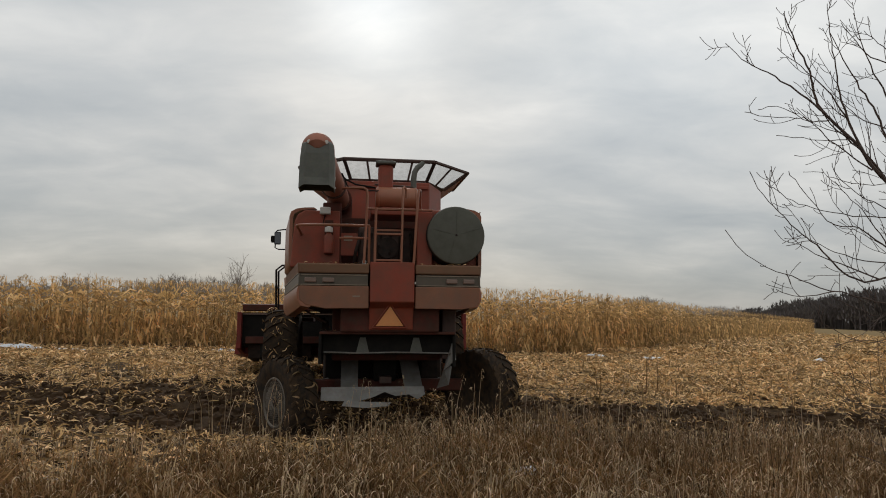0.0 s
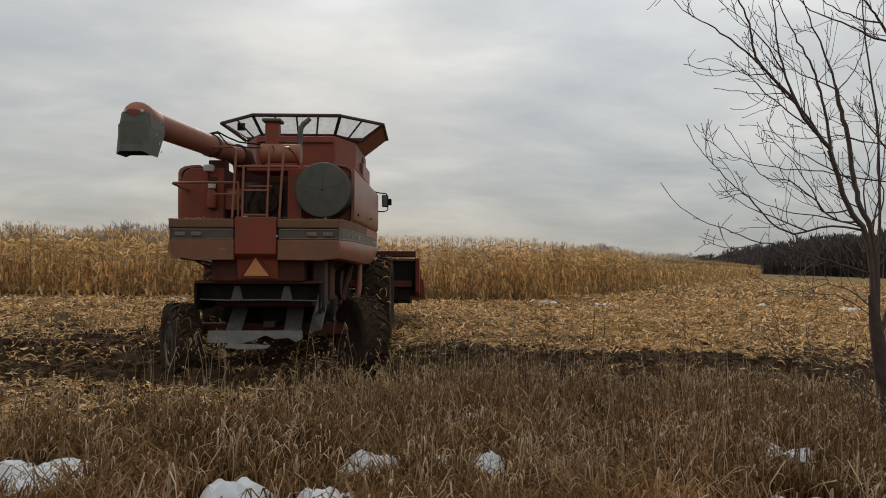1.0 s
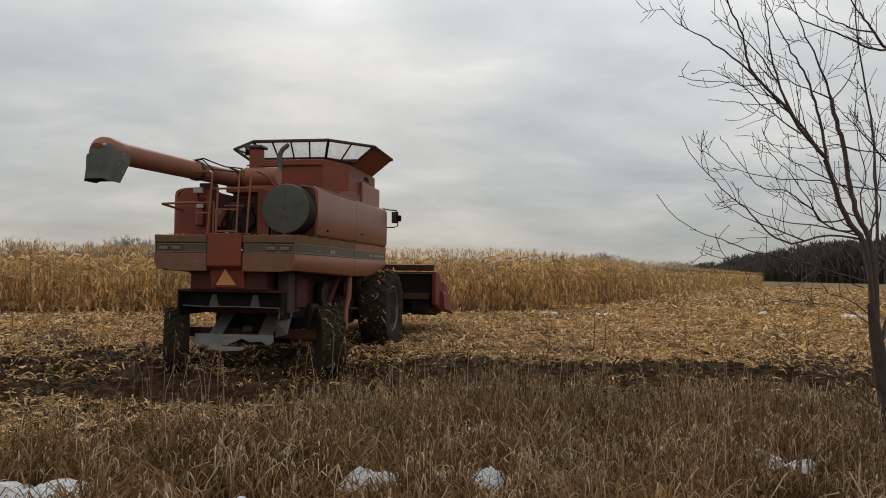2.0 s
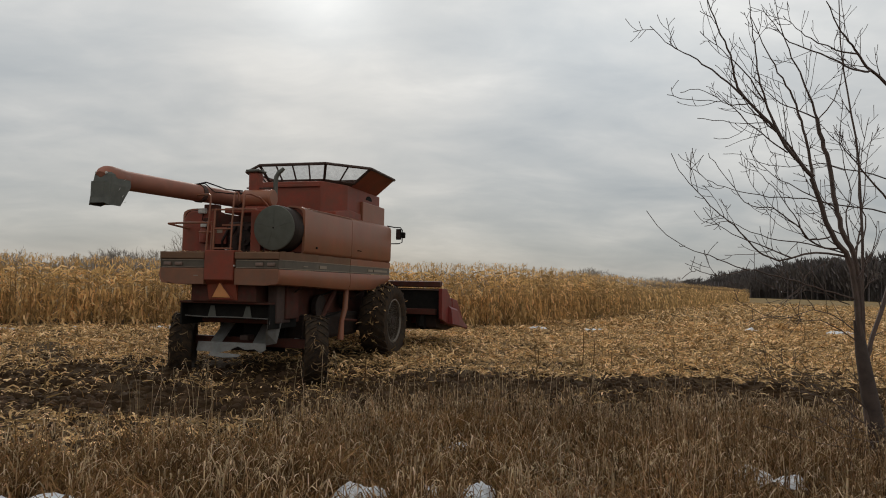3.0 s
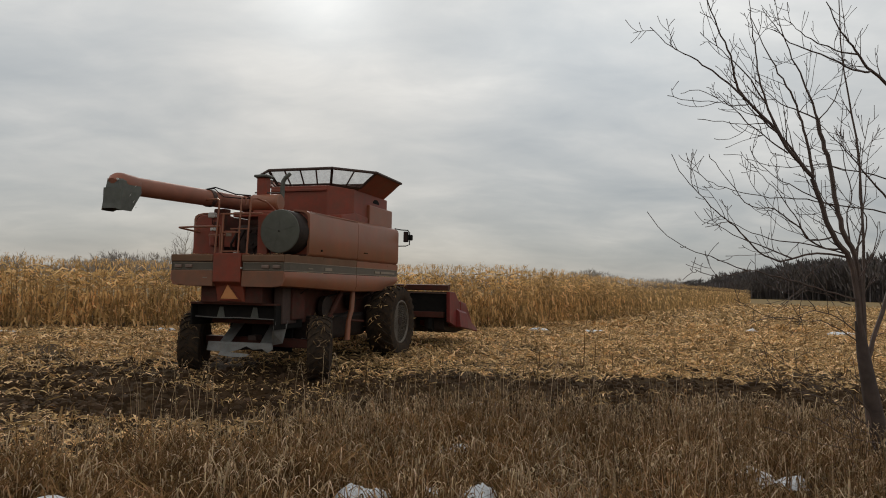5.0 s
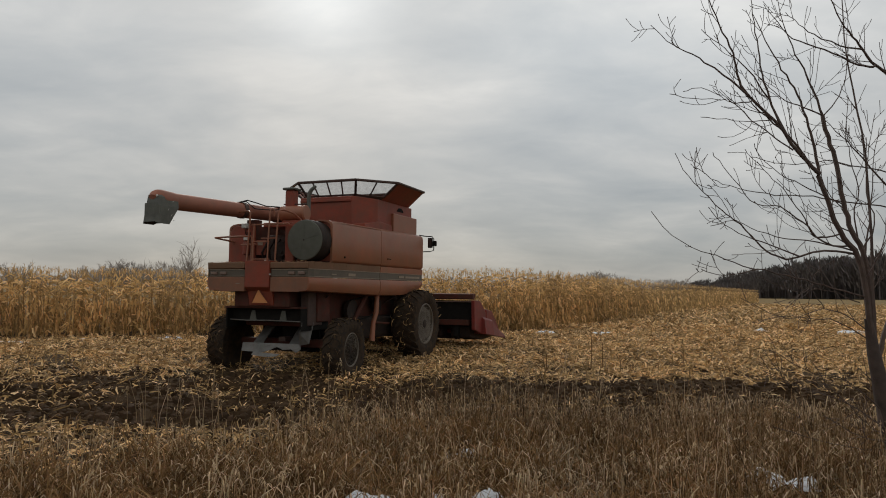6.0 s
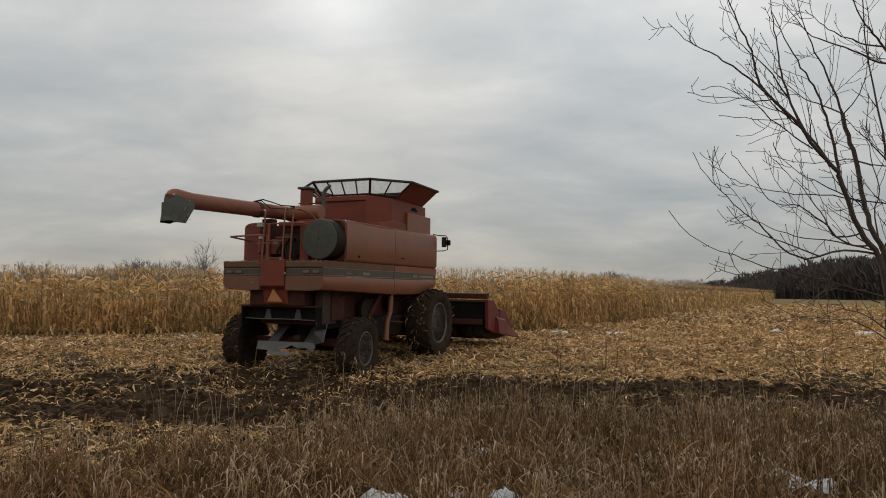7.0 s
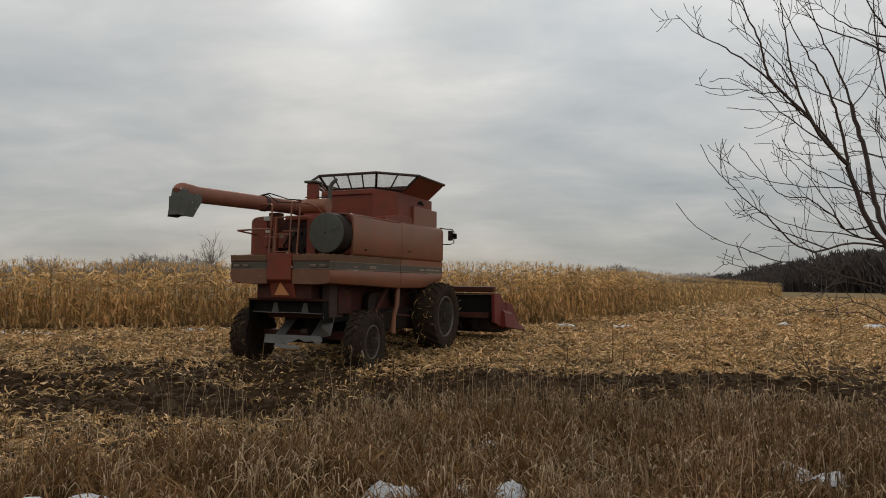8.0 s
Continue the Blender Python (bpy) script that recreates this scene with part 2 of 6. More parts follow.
def box(bm, x0, x1, y0, y1, z0, z1, bevel=0.0):
    made = bmesh.ops.create_cube(bm, size=1.0, matrix=Matrix.Translation(((x0 + x1) / 2, (y0 + y1) / 2, (z0 + z1) / 2))
                                 @ Matrix.Diagonal((x1 - x0, y1 - y0, z1 - z0, 1)))
    if bevel:
        edges = list({e for v in made["verts"] for e in v.link_edges})
        bmesh.ops.bevel(bm, geom=edges, offset=bevel, segments=2, affect="EDGES", profile=0.5)


def prism(bm, outline, axis, a, b, bevel=0.0):
    """A closed outline (two coordinates each) drawn out along an axis from a to b."""
    def at(p, h):
        return {"x": (h, p[0], p[1]), "y": (p[0], h, p[1]), "z": (p[0], p[1], h)}[axis]
    lo, hi = [bm.verts.new(at(p, a)) for p in outline], [bm.verts.new(at(p, b)) for p in outline]
    n = len(outline)
    faces = [bm.faces.new(lo[::-1]), bm.faces.new(hi)]
    faces += [bm.faces.new((lo[k], lo[(k + 1) % n], hi[(k + 1) % n], hi[k])) for k in range(n)]
    if bevel:
        bmesh.ops.bevel(bm, geom=list({e for f in faces for e in f.edges}), offset=bevel, segments=2, affect="EDGES", profile=0.5)


def slab(bm, corners, thick):
    """A flat plate from its corners, thickened along its normal."""
    p = [Vector(c) for c in corners]
    n = (p[1] - p[0]).cross(p[2] - p[0]).normalized() * (thick / 2)
    lo, hi = [bm.verts.new(c - n) for c in p], [bm.verts.new(c + n) for c in p]
    k = len(p)
    bm.faces.new(lo[::-1]), bm.faces.new(hi)
    for i in range(k):
        bm.faces.new((lo[i], lo[(i + 1) % k], hi[(i + 1) % k], hi[i]))


def tube(bm, points, radii, sides=10, cap=True):
    """A round bar along a line of points."""
    pts = [Vector(p) for p in points]
    if isinstance(radii, (int, float)):
        radii = [radii] * len(pts)
    rings, side = [], None
    for k, p in enumerate(pts):
        d = (pts[min(k + 1, len(pts) - 1)] - pts[max(k - 1, 0)]).normalized()
        if side is None:
            side = d.orthogonal().normalized()
        side = (side - d * side.dot(d)).normalized()
        other = d.cross(side)
        rings.append([bm.verts.new(p + (side * math.cos(a) + other * math.sin(a)) * radii[k])
                      for a in (2 * math.pi * i / sides for i in range(sides))])
    for r, s in zip(rings, rings[1:]):
        for i in range(sides):
            bm.faces.new((r[i], r[(i + 1) % sides], s[(i + 1) % sides], s[i]))
    if cap:
        bm.faces.new(rings[0][::-1]), bm.faces.new(rings[-1])


def lathe(bm, profile, centre, axis, steps=32):
    """A profile of (radius, along) spun about an axis, "x" or "y" or "z"."""
    rings = []
    for r, h in profile:
        ring = []
        for i in range(steps):
            a = 2 * math.pi * i / steps
            c, s = r * math.cos(a), r * math.sin(a)
            q = {"x": (h, c, s), "y": (c, h, s), "z": (c, s, h)}[axis]
            ring.append(bm.verts.new(Vector(centre) + Vector(q)))
        rings.append(ring)
    for r, s in zip(rings, rings[1:]):
        for i in range(steps):
            bm.faces.new((r[i], r[(i + 1) % steps], s[(i + 1) % steps], s[i]))
    for ring in (rings[0], rings[-1]):
        bm.faces.new(ring)


def strips(name, verts, faces, mat, label, category, parent=None):
    """Many small blades in one mesh."""
    me = bpy.data.meshes.new(name)
    me.from_pydata([tuple(v) for v in verts], [], faces)
    me.materials.append(mat)
    ob = new(name, me)
    ob.parent = parent
    return tagged(ob, label, category, "", "stuff")


# ---- ground ----
def churned(x, y):
    """1 in the soft hollow where the machine turns, 0 outside it."""
    q = ((x + 2.7) / 3.9) ** 2 + ((y - 11.5) / 3.2) ** 2
    return max(0.0, min(1.0, 1.6 * (1 - q)))


def soil_height(x, y):
    """Low swells and ruts near the verge, a churned hollow, flat far off."""
    fade = max(0.0, 1 - max(0.0, math.hypot(x, y - 12) - 18) / 20)
    if fade <= 0:
        return 0.0
    v = y + 0.1 * x
    rough = 0.11 if 8 < v < 14 else 0.05
    h = noise.noise((x * 0.5, y * 0.5, 3.1)) * 0.07 + noise.noise((x * 1.9, y * 2.3, 7.7)) * rough
    h += noise.noise((x * 4.5, y * 4.5, 1.3)) * rough * 0.45
    return h * fade - 0.03 - 0.20 * churned(x, y)


def make_ground():
    def axis(dense, lo, hi):
        a = list(np.arange(lo, hi + 1e-6, dense))
        s, up, dn = dense, [hi], [lo]
        while up[-1] < 3000:
            s *= 1.35
            up.append(up[-1] + s)
            dn.append(dn[-1] - s)
        return dn[:0:-1] + a + up[1:]
    xs, ys = axis(0.22, -17, 18), axis(0.22, 2, 27)
    verts = [(x, y, soil_height(x, y)) for y in ys for x in xs]
    n = len(xs)
    faces = [(j * n + i, j * n + i + 1, (j + 1) * n + i + 1, (j + 1) * n + i) for j in range(len(ys) - 1) for i in range(n - 1)]
    me = bpy.data.meshes.new("ground")
    me.from_pydata(verts, [], faces)
    for p in me.polygons:
        p.use_smooth = True
    me.materials.append(GROUND)
    tagged(new("ground", me), "harvested corn field with dark wet soil and tan litter", "field", "", "structure")


make_ground()


# ---- the combine harvester: x to its right, y ahead, z up, its rear face at y = 0 ----
combine = thing("combine_harvester", "weathered red combine harvester with dusty faded panels", "combine harvester")


def add(name, mat, build, label="", smooth=False, parent=None):
    bm = bmesh.new()
    build(bm)
    return part(name, bm, mat, parent or combine, label, smooth)


def boxpart(name, mat, x0, x1, y0, y1, z0, z1, bevel=0.015, label="", parent=None):
    return add(name, mat, lambda bm: box(bm, x0, x1, y0, y1, z0, z1, bevel), label, False, parent)


def bar(name, mat, points, r=0.02, label="", sides=8, parent=None):
    return add(name, mat, lambda bm: tube(bm, points, r, sides), label, True, parent)


def rear_shroud():
    # the rear band left and right of the centre column: upper lip, grey stripe, lower skirt
    for x0, x1 in ((-1.25, -0.30), (0.34, 1.25)):
        s = -1 if x0 < 0 else 1
        boxpart("rear_lip", LIP, x0, x1, -0.02, 0.5, 2.165, 2.30, 0.02)
        st = boxpart("rear_stripe", BAND, x0 + 0.01, x1 - 0.01, 0.012, 0.5, 2.00, 2.16, 0.006, "dark grey stripe")
        boxpart("stripe_edge", TRIM, x0 + 0.03, x1 - 0.02, 0.0, 0.02, 2.137, 2.152, 0.003, "pale trim line", st)
        boxpart("stripe_edge", TRIM, x0 + 0.03, x1 - 0.02, 0.0, 0.02, 2.003, 2.014, 0.003, "pale trim line", st)
        outer = x0 if s < 0 else x1
        def skirt(bm, x0=x0, x1=x1, s=s):
            o = [(x0, 1.995), (x1, 1.995), (x1, 1.70), (x0, 1.70)]
            if s < 0:
                o = [(x0, 1.995), (x1, 1.995), (x1, 1.69), (x0 + 0.36, 1.69), (x0 + 0.10, 1.735), (x0 + 0.02, 1.80)]
            else:
                o = [(x0, 1.995), (x1, 1.995), (x1 - 0.015, 1.78), (x1 - 0.06, 1.72), (x1 - 0.25, 1.69), (x0, 1.69)]
            prism(bm, o, "y", -0.005, 0.5, 0.012)
        add("rear_skirt", SKIRT, skirt)
        for k, w in ((0.10, 0.16), (0.34, 0.16)):
            cx = outer - s * (k + w / 2 - 0.02)
            lampo = boxpart("tail_lamp", LAMPGLASS, cx - w / 2, cx + w / 2, -0.02, 0.02, 2.04, 2.105, 0.014, "dusty amber lamp")
    # centre column with the slow-vehicle triangle
    def column(bm):
        prism(bm, [(-0.025, 2.33), (0.3, 2.33), (0.3, 1.40), (0.16, 1.40), (0.10, 1.70), (-0.03, 1.78)], "x", -0.285, 0.325, 0.012)
    add("rear_column", RED, column)
    def hood(bm):
        box(bm, -0.68, 0.70, 0.17, 0.9, 1.37, 1.72, 0.02)
    add("discharge_hood", DARKRED, hood)
    def tri(bm):
        slab(bm, [(-0.19, 0.128, 1.455), (0.19, 0.128, 1.455), (0.0, 0.066, 1.725)], 0.012)
    sign = add("warning_triangle", ORANGE, tri, "faded orange slow-vehicle triangle")
    def rim(bm):
        for a, b in (((-0.235, 1.43), (0.235, 1.43)), ((0.235, 1.43), (0.0, 1.755)), ((0.0, 1.755), (-0.235, 1.43))):
            tube(bm, [(a[0], 0.134 - 0.232 * (a[1] - 1.43), a[1]), (b[0], 0.134 - 0.232 * (b[1] - 1.43), b[1])], 0.011, 6)
    add("triangle_border", RED, rim, "dull red border", False, sign)
    boxpart("small_decal", TRIM, -0.52, -0.42, -0.010, 0.0, 1.845, 1.865, 0.001, "small pale decal")
    boxpart("latch", WHITE, 0.328, 0.345, -0.035, 0.02, 2.03, 2.06, 0.004)


def side_shroud(s):
    # the long side band, bowed out ahead, with a raised arch over the drive wheel
    xr, xf = 1.25, 1.37
    def X(y):
        return s * (xr + (xf - xr) * min(1.0, y / 1.2) ** 0.6) if s > 0 else -(xr + 0.50 * min(1.0, y / 3.6))
    ys = [0.0, 0.15, 0.4, 0.8, 1.3, 2.0, 2.93]
    ys2 = [2.95, 3.6, 4.3, 4.8, 5.15, 5.5]
    def low(y):
        base = 1.70 - 0.10 * min(1, y / 3.0)
        return base if y < 4.5 else base + 0.20 * ((y - 4.5) / 1.0) ** 1.3
    for run in (ys, ys2):
        def skirt(bm, run=run):
            rows = []
            for y in run:
                z = low(y)
                rows.append([bm.verts.new(p) for p in ((X(y), y, 1.985), (X(y) + s * 0.02, y, 1.90), (X(y) + s * 0.012, y, z + 0.12), (X(y) - s * 0.04, y, z + 0.02), (X(y) - s * 0.16, y, z),
                                                       (X(y) - s * 0.18, y, z + 0.03), (X(y) - s * 0.06, y, 1.985))])
            for a, b in zip(rows, rows[1:]):
                for k in range(7):
                    bm.faces.new((a[k], a[(k + 1) % 7], b[(k + 1) % 7], b[k]))
            bm.faces.new(rows[0]), bm.faces.new(rows[-1][::-1])
        add("side_skirt", FADED, skirt, "", True)
        def lip(bm, run=run):
            for a, b in zip(run, run[1:]):
                slab(bm, [(X(a) - s * 0.01, a, 2.165), (X(b) - s * 0.01, b, 2.165), (X(b), b, 2.315), (X(a), a, 2.30)], 0.03)
        add("side_lip", LIP if run is ys else FADED, lip)
        def stripe(bm, run=run):
            for a, b in zip(run, run[1:]):
                slab(bm, [(X(a) - s * 0.012, a, 1.99), (X(b) - s * 0.012, b, 1.99), (X(b) - s * 0.012, b, 2.16), (X(a) - s * 0.012, a, 2.16)], 0.02)
        st = add("side_stripe", BAND, stripe, "dark grey stripe")
        def line(bm, run=run):
            for a, b in zip(run, run[1:]):
                for z in (2.0, 2.152):
                    slab(bm, [(X(a) + s * 0.004, a, z), (X(b) + s * 0.004, b, z), (X(b) + s * 0.004, b, z + 0.012), (X(a) + s * 0.004, a, z + 0.012)], 0.008)
        add("stripe_edge", TRIM, line, "pale trim line", False, st)
    # plain pale marks where the maker's lettering sits
    for y0, y1, z0, z1 in ((0.75, 1.35, 2.055, 2.075), (1.40, 1.72, 2.04, 2.10), (4.0, 4.3, 2.05, 2.10), (4.38, 5.3, 2.05, 2.10)):
        boxpart("plain_mark", TRIM, X(y0) - 0.005, X(y0) + 0.009, y0, y1, z0, z1, 0.0, "pale unreadable mark") if s > 0 else None


def upper_panel(s):
    # tall engine side panel with a rounded shoulder
    ring = [(1.37, 2.33), (1.40, 2.37), (1.402, 2.75), (1.40, 3.12), (1.378, 3.18), (1.30, 3.225), (1.18, 3.245), (1.05, 3.25)]
    flare = (lambda y: 0.0) if s > 0 else (lambda y: 0.42 * min(1.0, y / 3.6) - 0.04)
    def shell(bm, y0, y1, dz0, dz1):
        rows = []
        for y, dz in ((y0, dz0), (y1, dz1)):
            outer = [(s * (x + flare(y)), y, z + dz * (z - 2.33)) for x, z in ring]
            inner = [(s * (x + flare(y) - 0.05), y, z - 0.03 + dz * (z - 2.33)) for x, z in ring[::-1]]
            rows.append([bm.verts.new(p) for p in outer + inner])
        n = len(rows[0])
        for k in range(n):
            bm.faces.new((rows[0][k], rows[0][(k + 1) % n], rows[1][(k + 1) % n], rows[1][k]))
        bm.faces.new(rows[0]), bm.faces.new(rows[1][::-1])
    add("engine_side_panel", FADED, lambda bm: shell(bm, 0.66 if s > 0 else 0.92, 2.93, -0.03, 0.0), "faded red side panel", True)
    add("engine_side_panel", FADED, lambda bm: shell(bm, 2.945, 5.48, 0.0, 0.03), "faded red side panel", True)
    boxpart("panel_foot", DARKRED, min(s * 1.1, s * 1.33), max(s * 1.1, s * 1.33), 0.7, 5.45, 2.28, 2.345, 0.01)
    boxpart("panel_latch", BLACK, s * 1.40 - 0.02, s * 1.40 + 0.02, 1.15, 1.2, 2.42, 2.46, 0.004)


def body_core():
    boxpart("chassis", DARKRED, -0.80, 0.80, 0.7, 5.6, 0.95, 1.75, 0.04, "grimy dark red separator housing")
    boxpart("chassis_floor", GRIME, -1.15, 1.15, 0.5, 5.5, 1.70, 1.78, 0.01)
    boxpart("engine_deck", DARKRED, -1.2, 1.2, 0.35, 5.4, 2.26, 2.32, 0.01)
    # tank body with steps at its front
    def tank(bm):
        prism(bm, [(-0.62, 2.50), (0.82, 2.50), (1.13, 3.25), (1.13, 5.30), (-1.0, 5.30), (-1.0, 3.25)], "z", 2.9, 3.99, 0.02)
    add("grain_tank", RED, tank)
    boxpart("tank_front", FADED, -1.05, 1.20, 4.02, 5.50, 2.9, 3.72, 0.02)
    def shoulder(bm):
        prism(bm, [(2.52, 3.32), (3.3, 3.44), (4.0, 3.40), (4.0, 3.2), (2.52, 3.2)], "x", 0.66, 1.17, 0.02)
    add("tank_shoulder", RED, shoulder, "dusty sloping cover")
    boxpart("tank_rear_flange", RED, -0.60, 0.80, 2.455, 2.502, 3.86, 3.92, 0.01)
    # the arched hole is a flat black plate, its inner shade painted on
    add("vent_shade", BLACK, lambda bm: prism(bm, [(4.55 + 0.20 * math.cos(a), 3.80 + 0.11 * math.sin(a)) for a in (0, 0.5, 1.05, 1.57, 2.1, 2.65, 3.14)], "x", 1.122, 1.137), "flat black plate for the shade in an arched opening")
    # engine bay
    boxpart("bay_wall", DARKRED, -0.72, 0.6, 1.75, 1.80, 2.32, 3.2, 0.0)
    boxpart("engine_block", RUST, -0.45, 0.45, 0.95, 1.7, 2.32, 2.95, 0.05)
    for k in range(6):
        bar("engine_pipe", GRIME, [(-0.5 + 0.17 * k, 0.9, 2.4), (-0.48 + 0.17 * k, 0.82, 2.55 + 0.05 * (k % 3)), (-0.4 + 0.15 * k, 0.95, 2.85)], 0.025)
    add("pulley", GRIME, lambda bm: lathe(bm, [(0.05, 0), (0.16, 0), (0.16, 0.06), (0.05, 0.06)], (0.0, 0.82, 2.62), "y", 20))
    boxpart("oil_filter", WHITE, -0.38, -0.32, 0.76, 0.82, 2.36, 2.42, 0.01, "small pale filter cap")
    boxpart("bay_shelf", RED, -0.27, 0.62, 0.55, 1.2, 3.08, 3.18, 0.015)
    boxpart("bay_post", RED, 0.40, 0.62, 0.40, 0.5, 2.31, 3.12, 0.015)
    # left rear corner cover, rounded at the top
    def corner(bm):
        prism(bm, [(-1.44, 2.31), (-0.72, 2.31), (-0.72, 3.17), (-1.24, 3.17), (-1.34, 3.11), (-1.39, 3.0)], "y", 0.86, 1.25, 0.02)
    add("corner_cover", RED, corner)
    boxpart("bay_side", DARKRED, -0.75, -0.70, 0.9, 1.8, 2.31, 3.15, 0.01)
    boxpart("warning_decal", TRIM, -0.66, -0.53, 0.89, 0.90, 2.72, 2.80, 0.001, "pale decal")
    boxpart("decal_plate", RED, -0.70, -0.45, 0.90, 0.93, 2.50, 2.84, 0.004)
    # drum of the rotary air screen
    add("screen_drum", SCREEN, lambda bm: lathe(bm, [(0.02, 0.262), (0.36, 0.27), (0.412, 0.283), (0.422, 0.305), (0.40, 0.31)], (0.955, 0.0, 2.765), "y", 40), "dusty dark grey rotary screen", True)
    drum = bpy.data.objects["screen_drum"]
    add("drum_shell", GRIME, lambda bm: lathe(bm, [(0.40, 0.312), (0.418, 0.315), (0.43, 0.34), (0.43, 0.72), (0.36, 0.73)], (0.955, 0.0, 2.765), "y", 40), "black drum side", True, drum)
    add("drum_hub", GRIME, lambda bm: lathe(bm, [(0.006, 0.252), (0.014, 0.253), (0.018, 0.264)], (0.955, 0.0, 2.765), "y", 12), "", True, drum)
    for a in (0.3, 1.55, 2.9, 4.4):
        bar("screen_seam", SCREEN, [(0.955 + 0.06 * math.cos(a), 0.262, 2.765 + 0.06 * math.sin(a)), (0.955 + 0.35 * math.cos(a), 0.268, 2.765 + 0.35 * math.sin(a))], 0.004, "", 6, drum)
    boxpart("drum_housing", RED, 0.50, 1.34, 0.72, 1.1, 2.31, 3.20, 0.03)
    # muffler, air stack and exhaust
    add("muffler", FADED, lambda bm: lathe(bm, [(0.05, -0.19), (0.15, -0.185), (0.172, -0.165), (0.178, -0.155), (0.178, -0.135), (0.172, -0.13), (0.172, 0.42), (0.178, 0.425), (0.178, 0.445), (0.172, 0.45), (0.15, 0.47), (0.05, 0.475)], (0.0, 1.12, 3.43), "x", 28), "rust-red horizontal muffler", True)
    boxpart("muffler_bracket", RED, -0.10, 0.42, 1.0, 1.25, 3.16, 3.27, 0.01)
    boxpart("air_intake", RED, -0.145, 0.09, 1.14, 1.36, 3.5, 3.98, 0.05)
    boxpart("stack_cap", BOOT, -0.185, 0.13, 1.10, 1.40, 3.975, 4.03, 0.02, "flat grey rain cap")
    bar("exhaust_pipe", BOOT, [(0.42, 1.25, 3.45), (0.42, 1.25, 3.78), (0.435, 1.25, 3.89), (0.48, 1.26, 3.97), (0.53, 1.27, 4.01), (0.575, 1.29, 4.06)], [0.046, 0.046, 0.046, 0.045, 0.042, 0.036], "dark grey exhaust pipe", 12)
    bar("tank_rod", RUST, [(-0.2, 1.2, 3.66), (0.4, 1.2, 3.64)], 0.015)
    # cab ahead, mostly hidden behind the tank
    def cab(bm):
        box(bm, -0.80, 0.55, 5.52, 6.35, 1.9, 3.35, 0.05)
    add("cab", DARKGLASS, cab, "dark glazed cab")
    boxpart("cab_roof", RED, -0.85, 0.60, 5.50, 6.45, 3.35, 3.46, 0.03)
    for s, mx in ((-1, 2.12), (1, 1.54)):
        k, up = mx - 1.54, 0.26 if s < 0 else 0.0
        arm = bar("mirror_arm", BLACK, [(s * 1.3, 5.46, 3.26 + up), (s * (1.42 + k), 5.6, 3.24 + up), (s * (1.56 + k), 5.75, 3.24 + up), (s * (1.6 + k), 5.78, 3.18 + up), (s * (1.6 + k), 5.78, 2.86 + up), (s * (1.52 + k), 5.72, 2.82 + up), (s * 1.3, 5.46, 2.80 + up)], 0.014)
        boxpart("mirror_head", BLACK, s * mx - 0.07, s * mx + 0.07, 5.64, 5.70, 2.92 + up, 3.20 + up, 0.02, "black side mirror", arm)
        boxpart("mirror_glass", MIRROR, s * mx - 0.055, s * mx + 0.055, 5.632, 5.642, 2.94 + up, 3.18 + up, 0.0, "mirror glass", arm)
        boxpart("work_lamp", BLACK, s * (mx + 0.1) - 0.05, s * (mx + 0.1) + 0.05, 5.70, 5.80, 2.97 + up, 3.12 + up, 0.02, "", arm)


def tank_extension():
    RT = 4.37
    rim = [(-0.70, 2.50), (0.92, 2.50), (1.66, 3.30), (1.63, 4.98), (-1.48, 4.98), (-1.52, 3.30)]
    foot = [(-0.55, 2.75), (0.77, 2.75), (1.12, 3.45), (1.10, 5.12), (-0.95, 5.12), (-0.98, 3.45)]
    zf = 3.99
    def P(a, b, u, v):
        lo = Vector((*foot[a], zf)).lerp(Vector((*foot[b], zf)), u)
        hi = Vector((*rim[a], RT)).lerp(Vector((*rim[b], RT)), u)
        return lo.lerp(hi, v)
    ext = add("tank_extension", RUST, lambda bm: [slab(bm, [P(a, b, 0, -0.02), P(a, b, 1, -0.02), P(a, b, 1, 0.17), P(a, b, 0, 0.17)], 0.012) for a, b in ((0, 1), (1, 2), (5, 0))],
              "flared grain tank extension of rust-red plate and mesh")
    for a, b, n in ((0, 1, 4), (1, 2, 2), (5, 0, 2)):
        for k in range(n + 1):
            r = 0.032 if k in (0, n) else 0.019
            bar("window_post", RUST, [P(a, b, k / n, 0.15), P(a, b, k / n, 1.0)], r, "", 6, ext)
        bar("window_sill", RUST, [P(a, b, 0, 0.17), P(a, b, 1, 0.17)], 0.013, "", 6, ext)
        for k in range(n):
            bm = bmesh.new()
            slab(bm, [P(a, b, k / n, 0.18), P(a, b, (k + 1) / n, 0.18), P(a, b, (k + 1) / n, 0.98), P(a, b, k / n, 0.98)], 0.004)
            part("mesh_window", bm, MESH, ext, "open wire mesh")
    for a, b in ((2, 3), (3, 4), (4, 5)):
        bm = bmesh.new()
        slab(bm, [P(a, b, 0, -0.02), P(a, b, 1, -0.02), P(a, b, 1, 1), P(a, b, 0, 1)], 0.012)
        part("solid_panel", bm, RED, ext)
    for k in range(6):
        a, b = Vector((*rim[k], RT)), Vector((*rim[(k + 1) % 6], RT))
        bar("rim_bar", RUST, [a, b], 0.034, "", 6, ext)
    boxpart("dark_flap", BLACK, -1.12, -0.98, 3.0, 3.03, 4.18, 4.32, 0.0, "", ext)


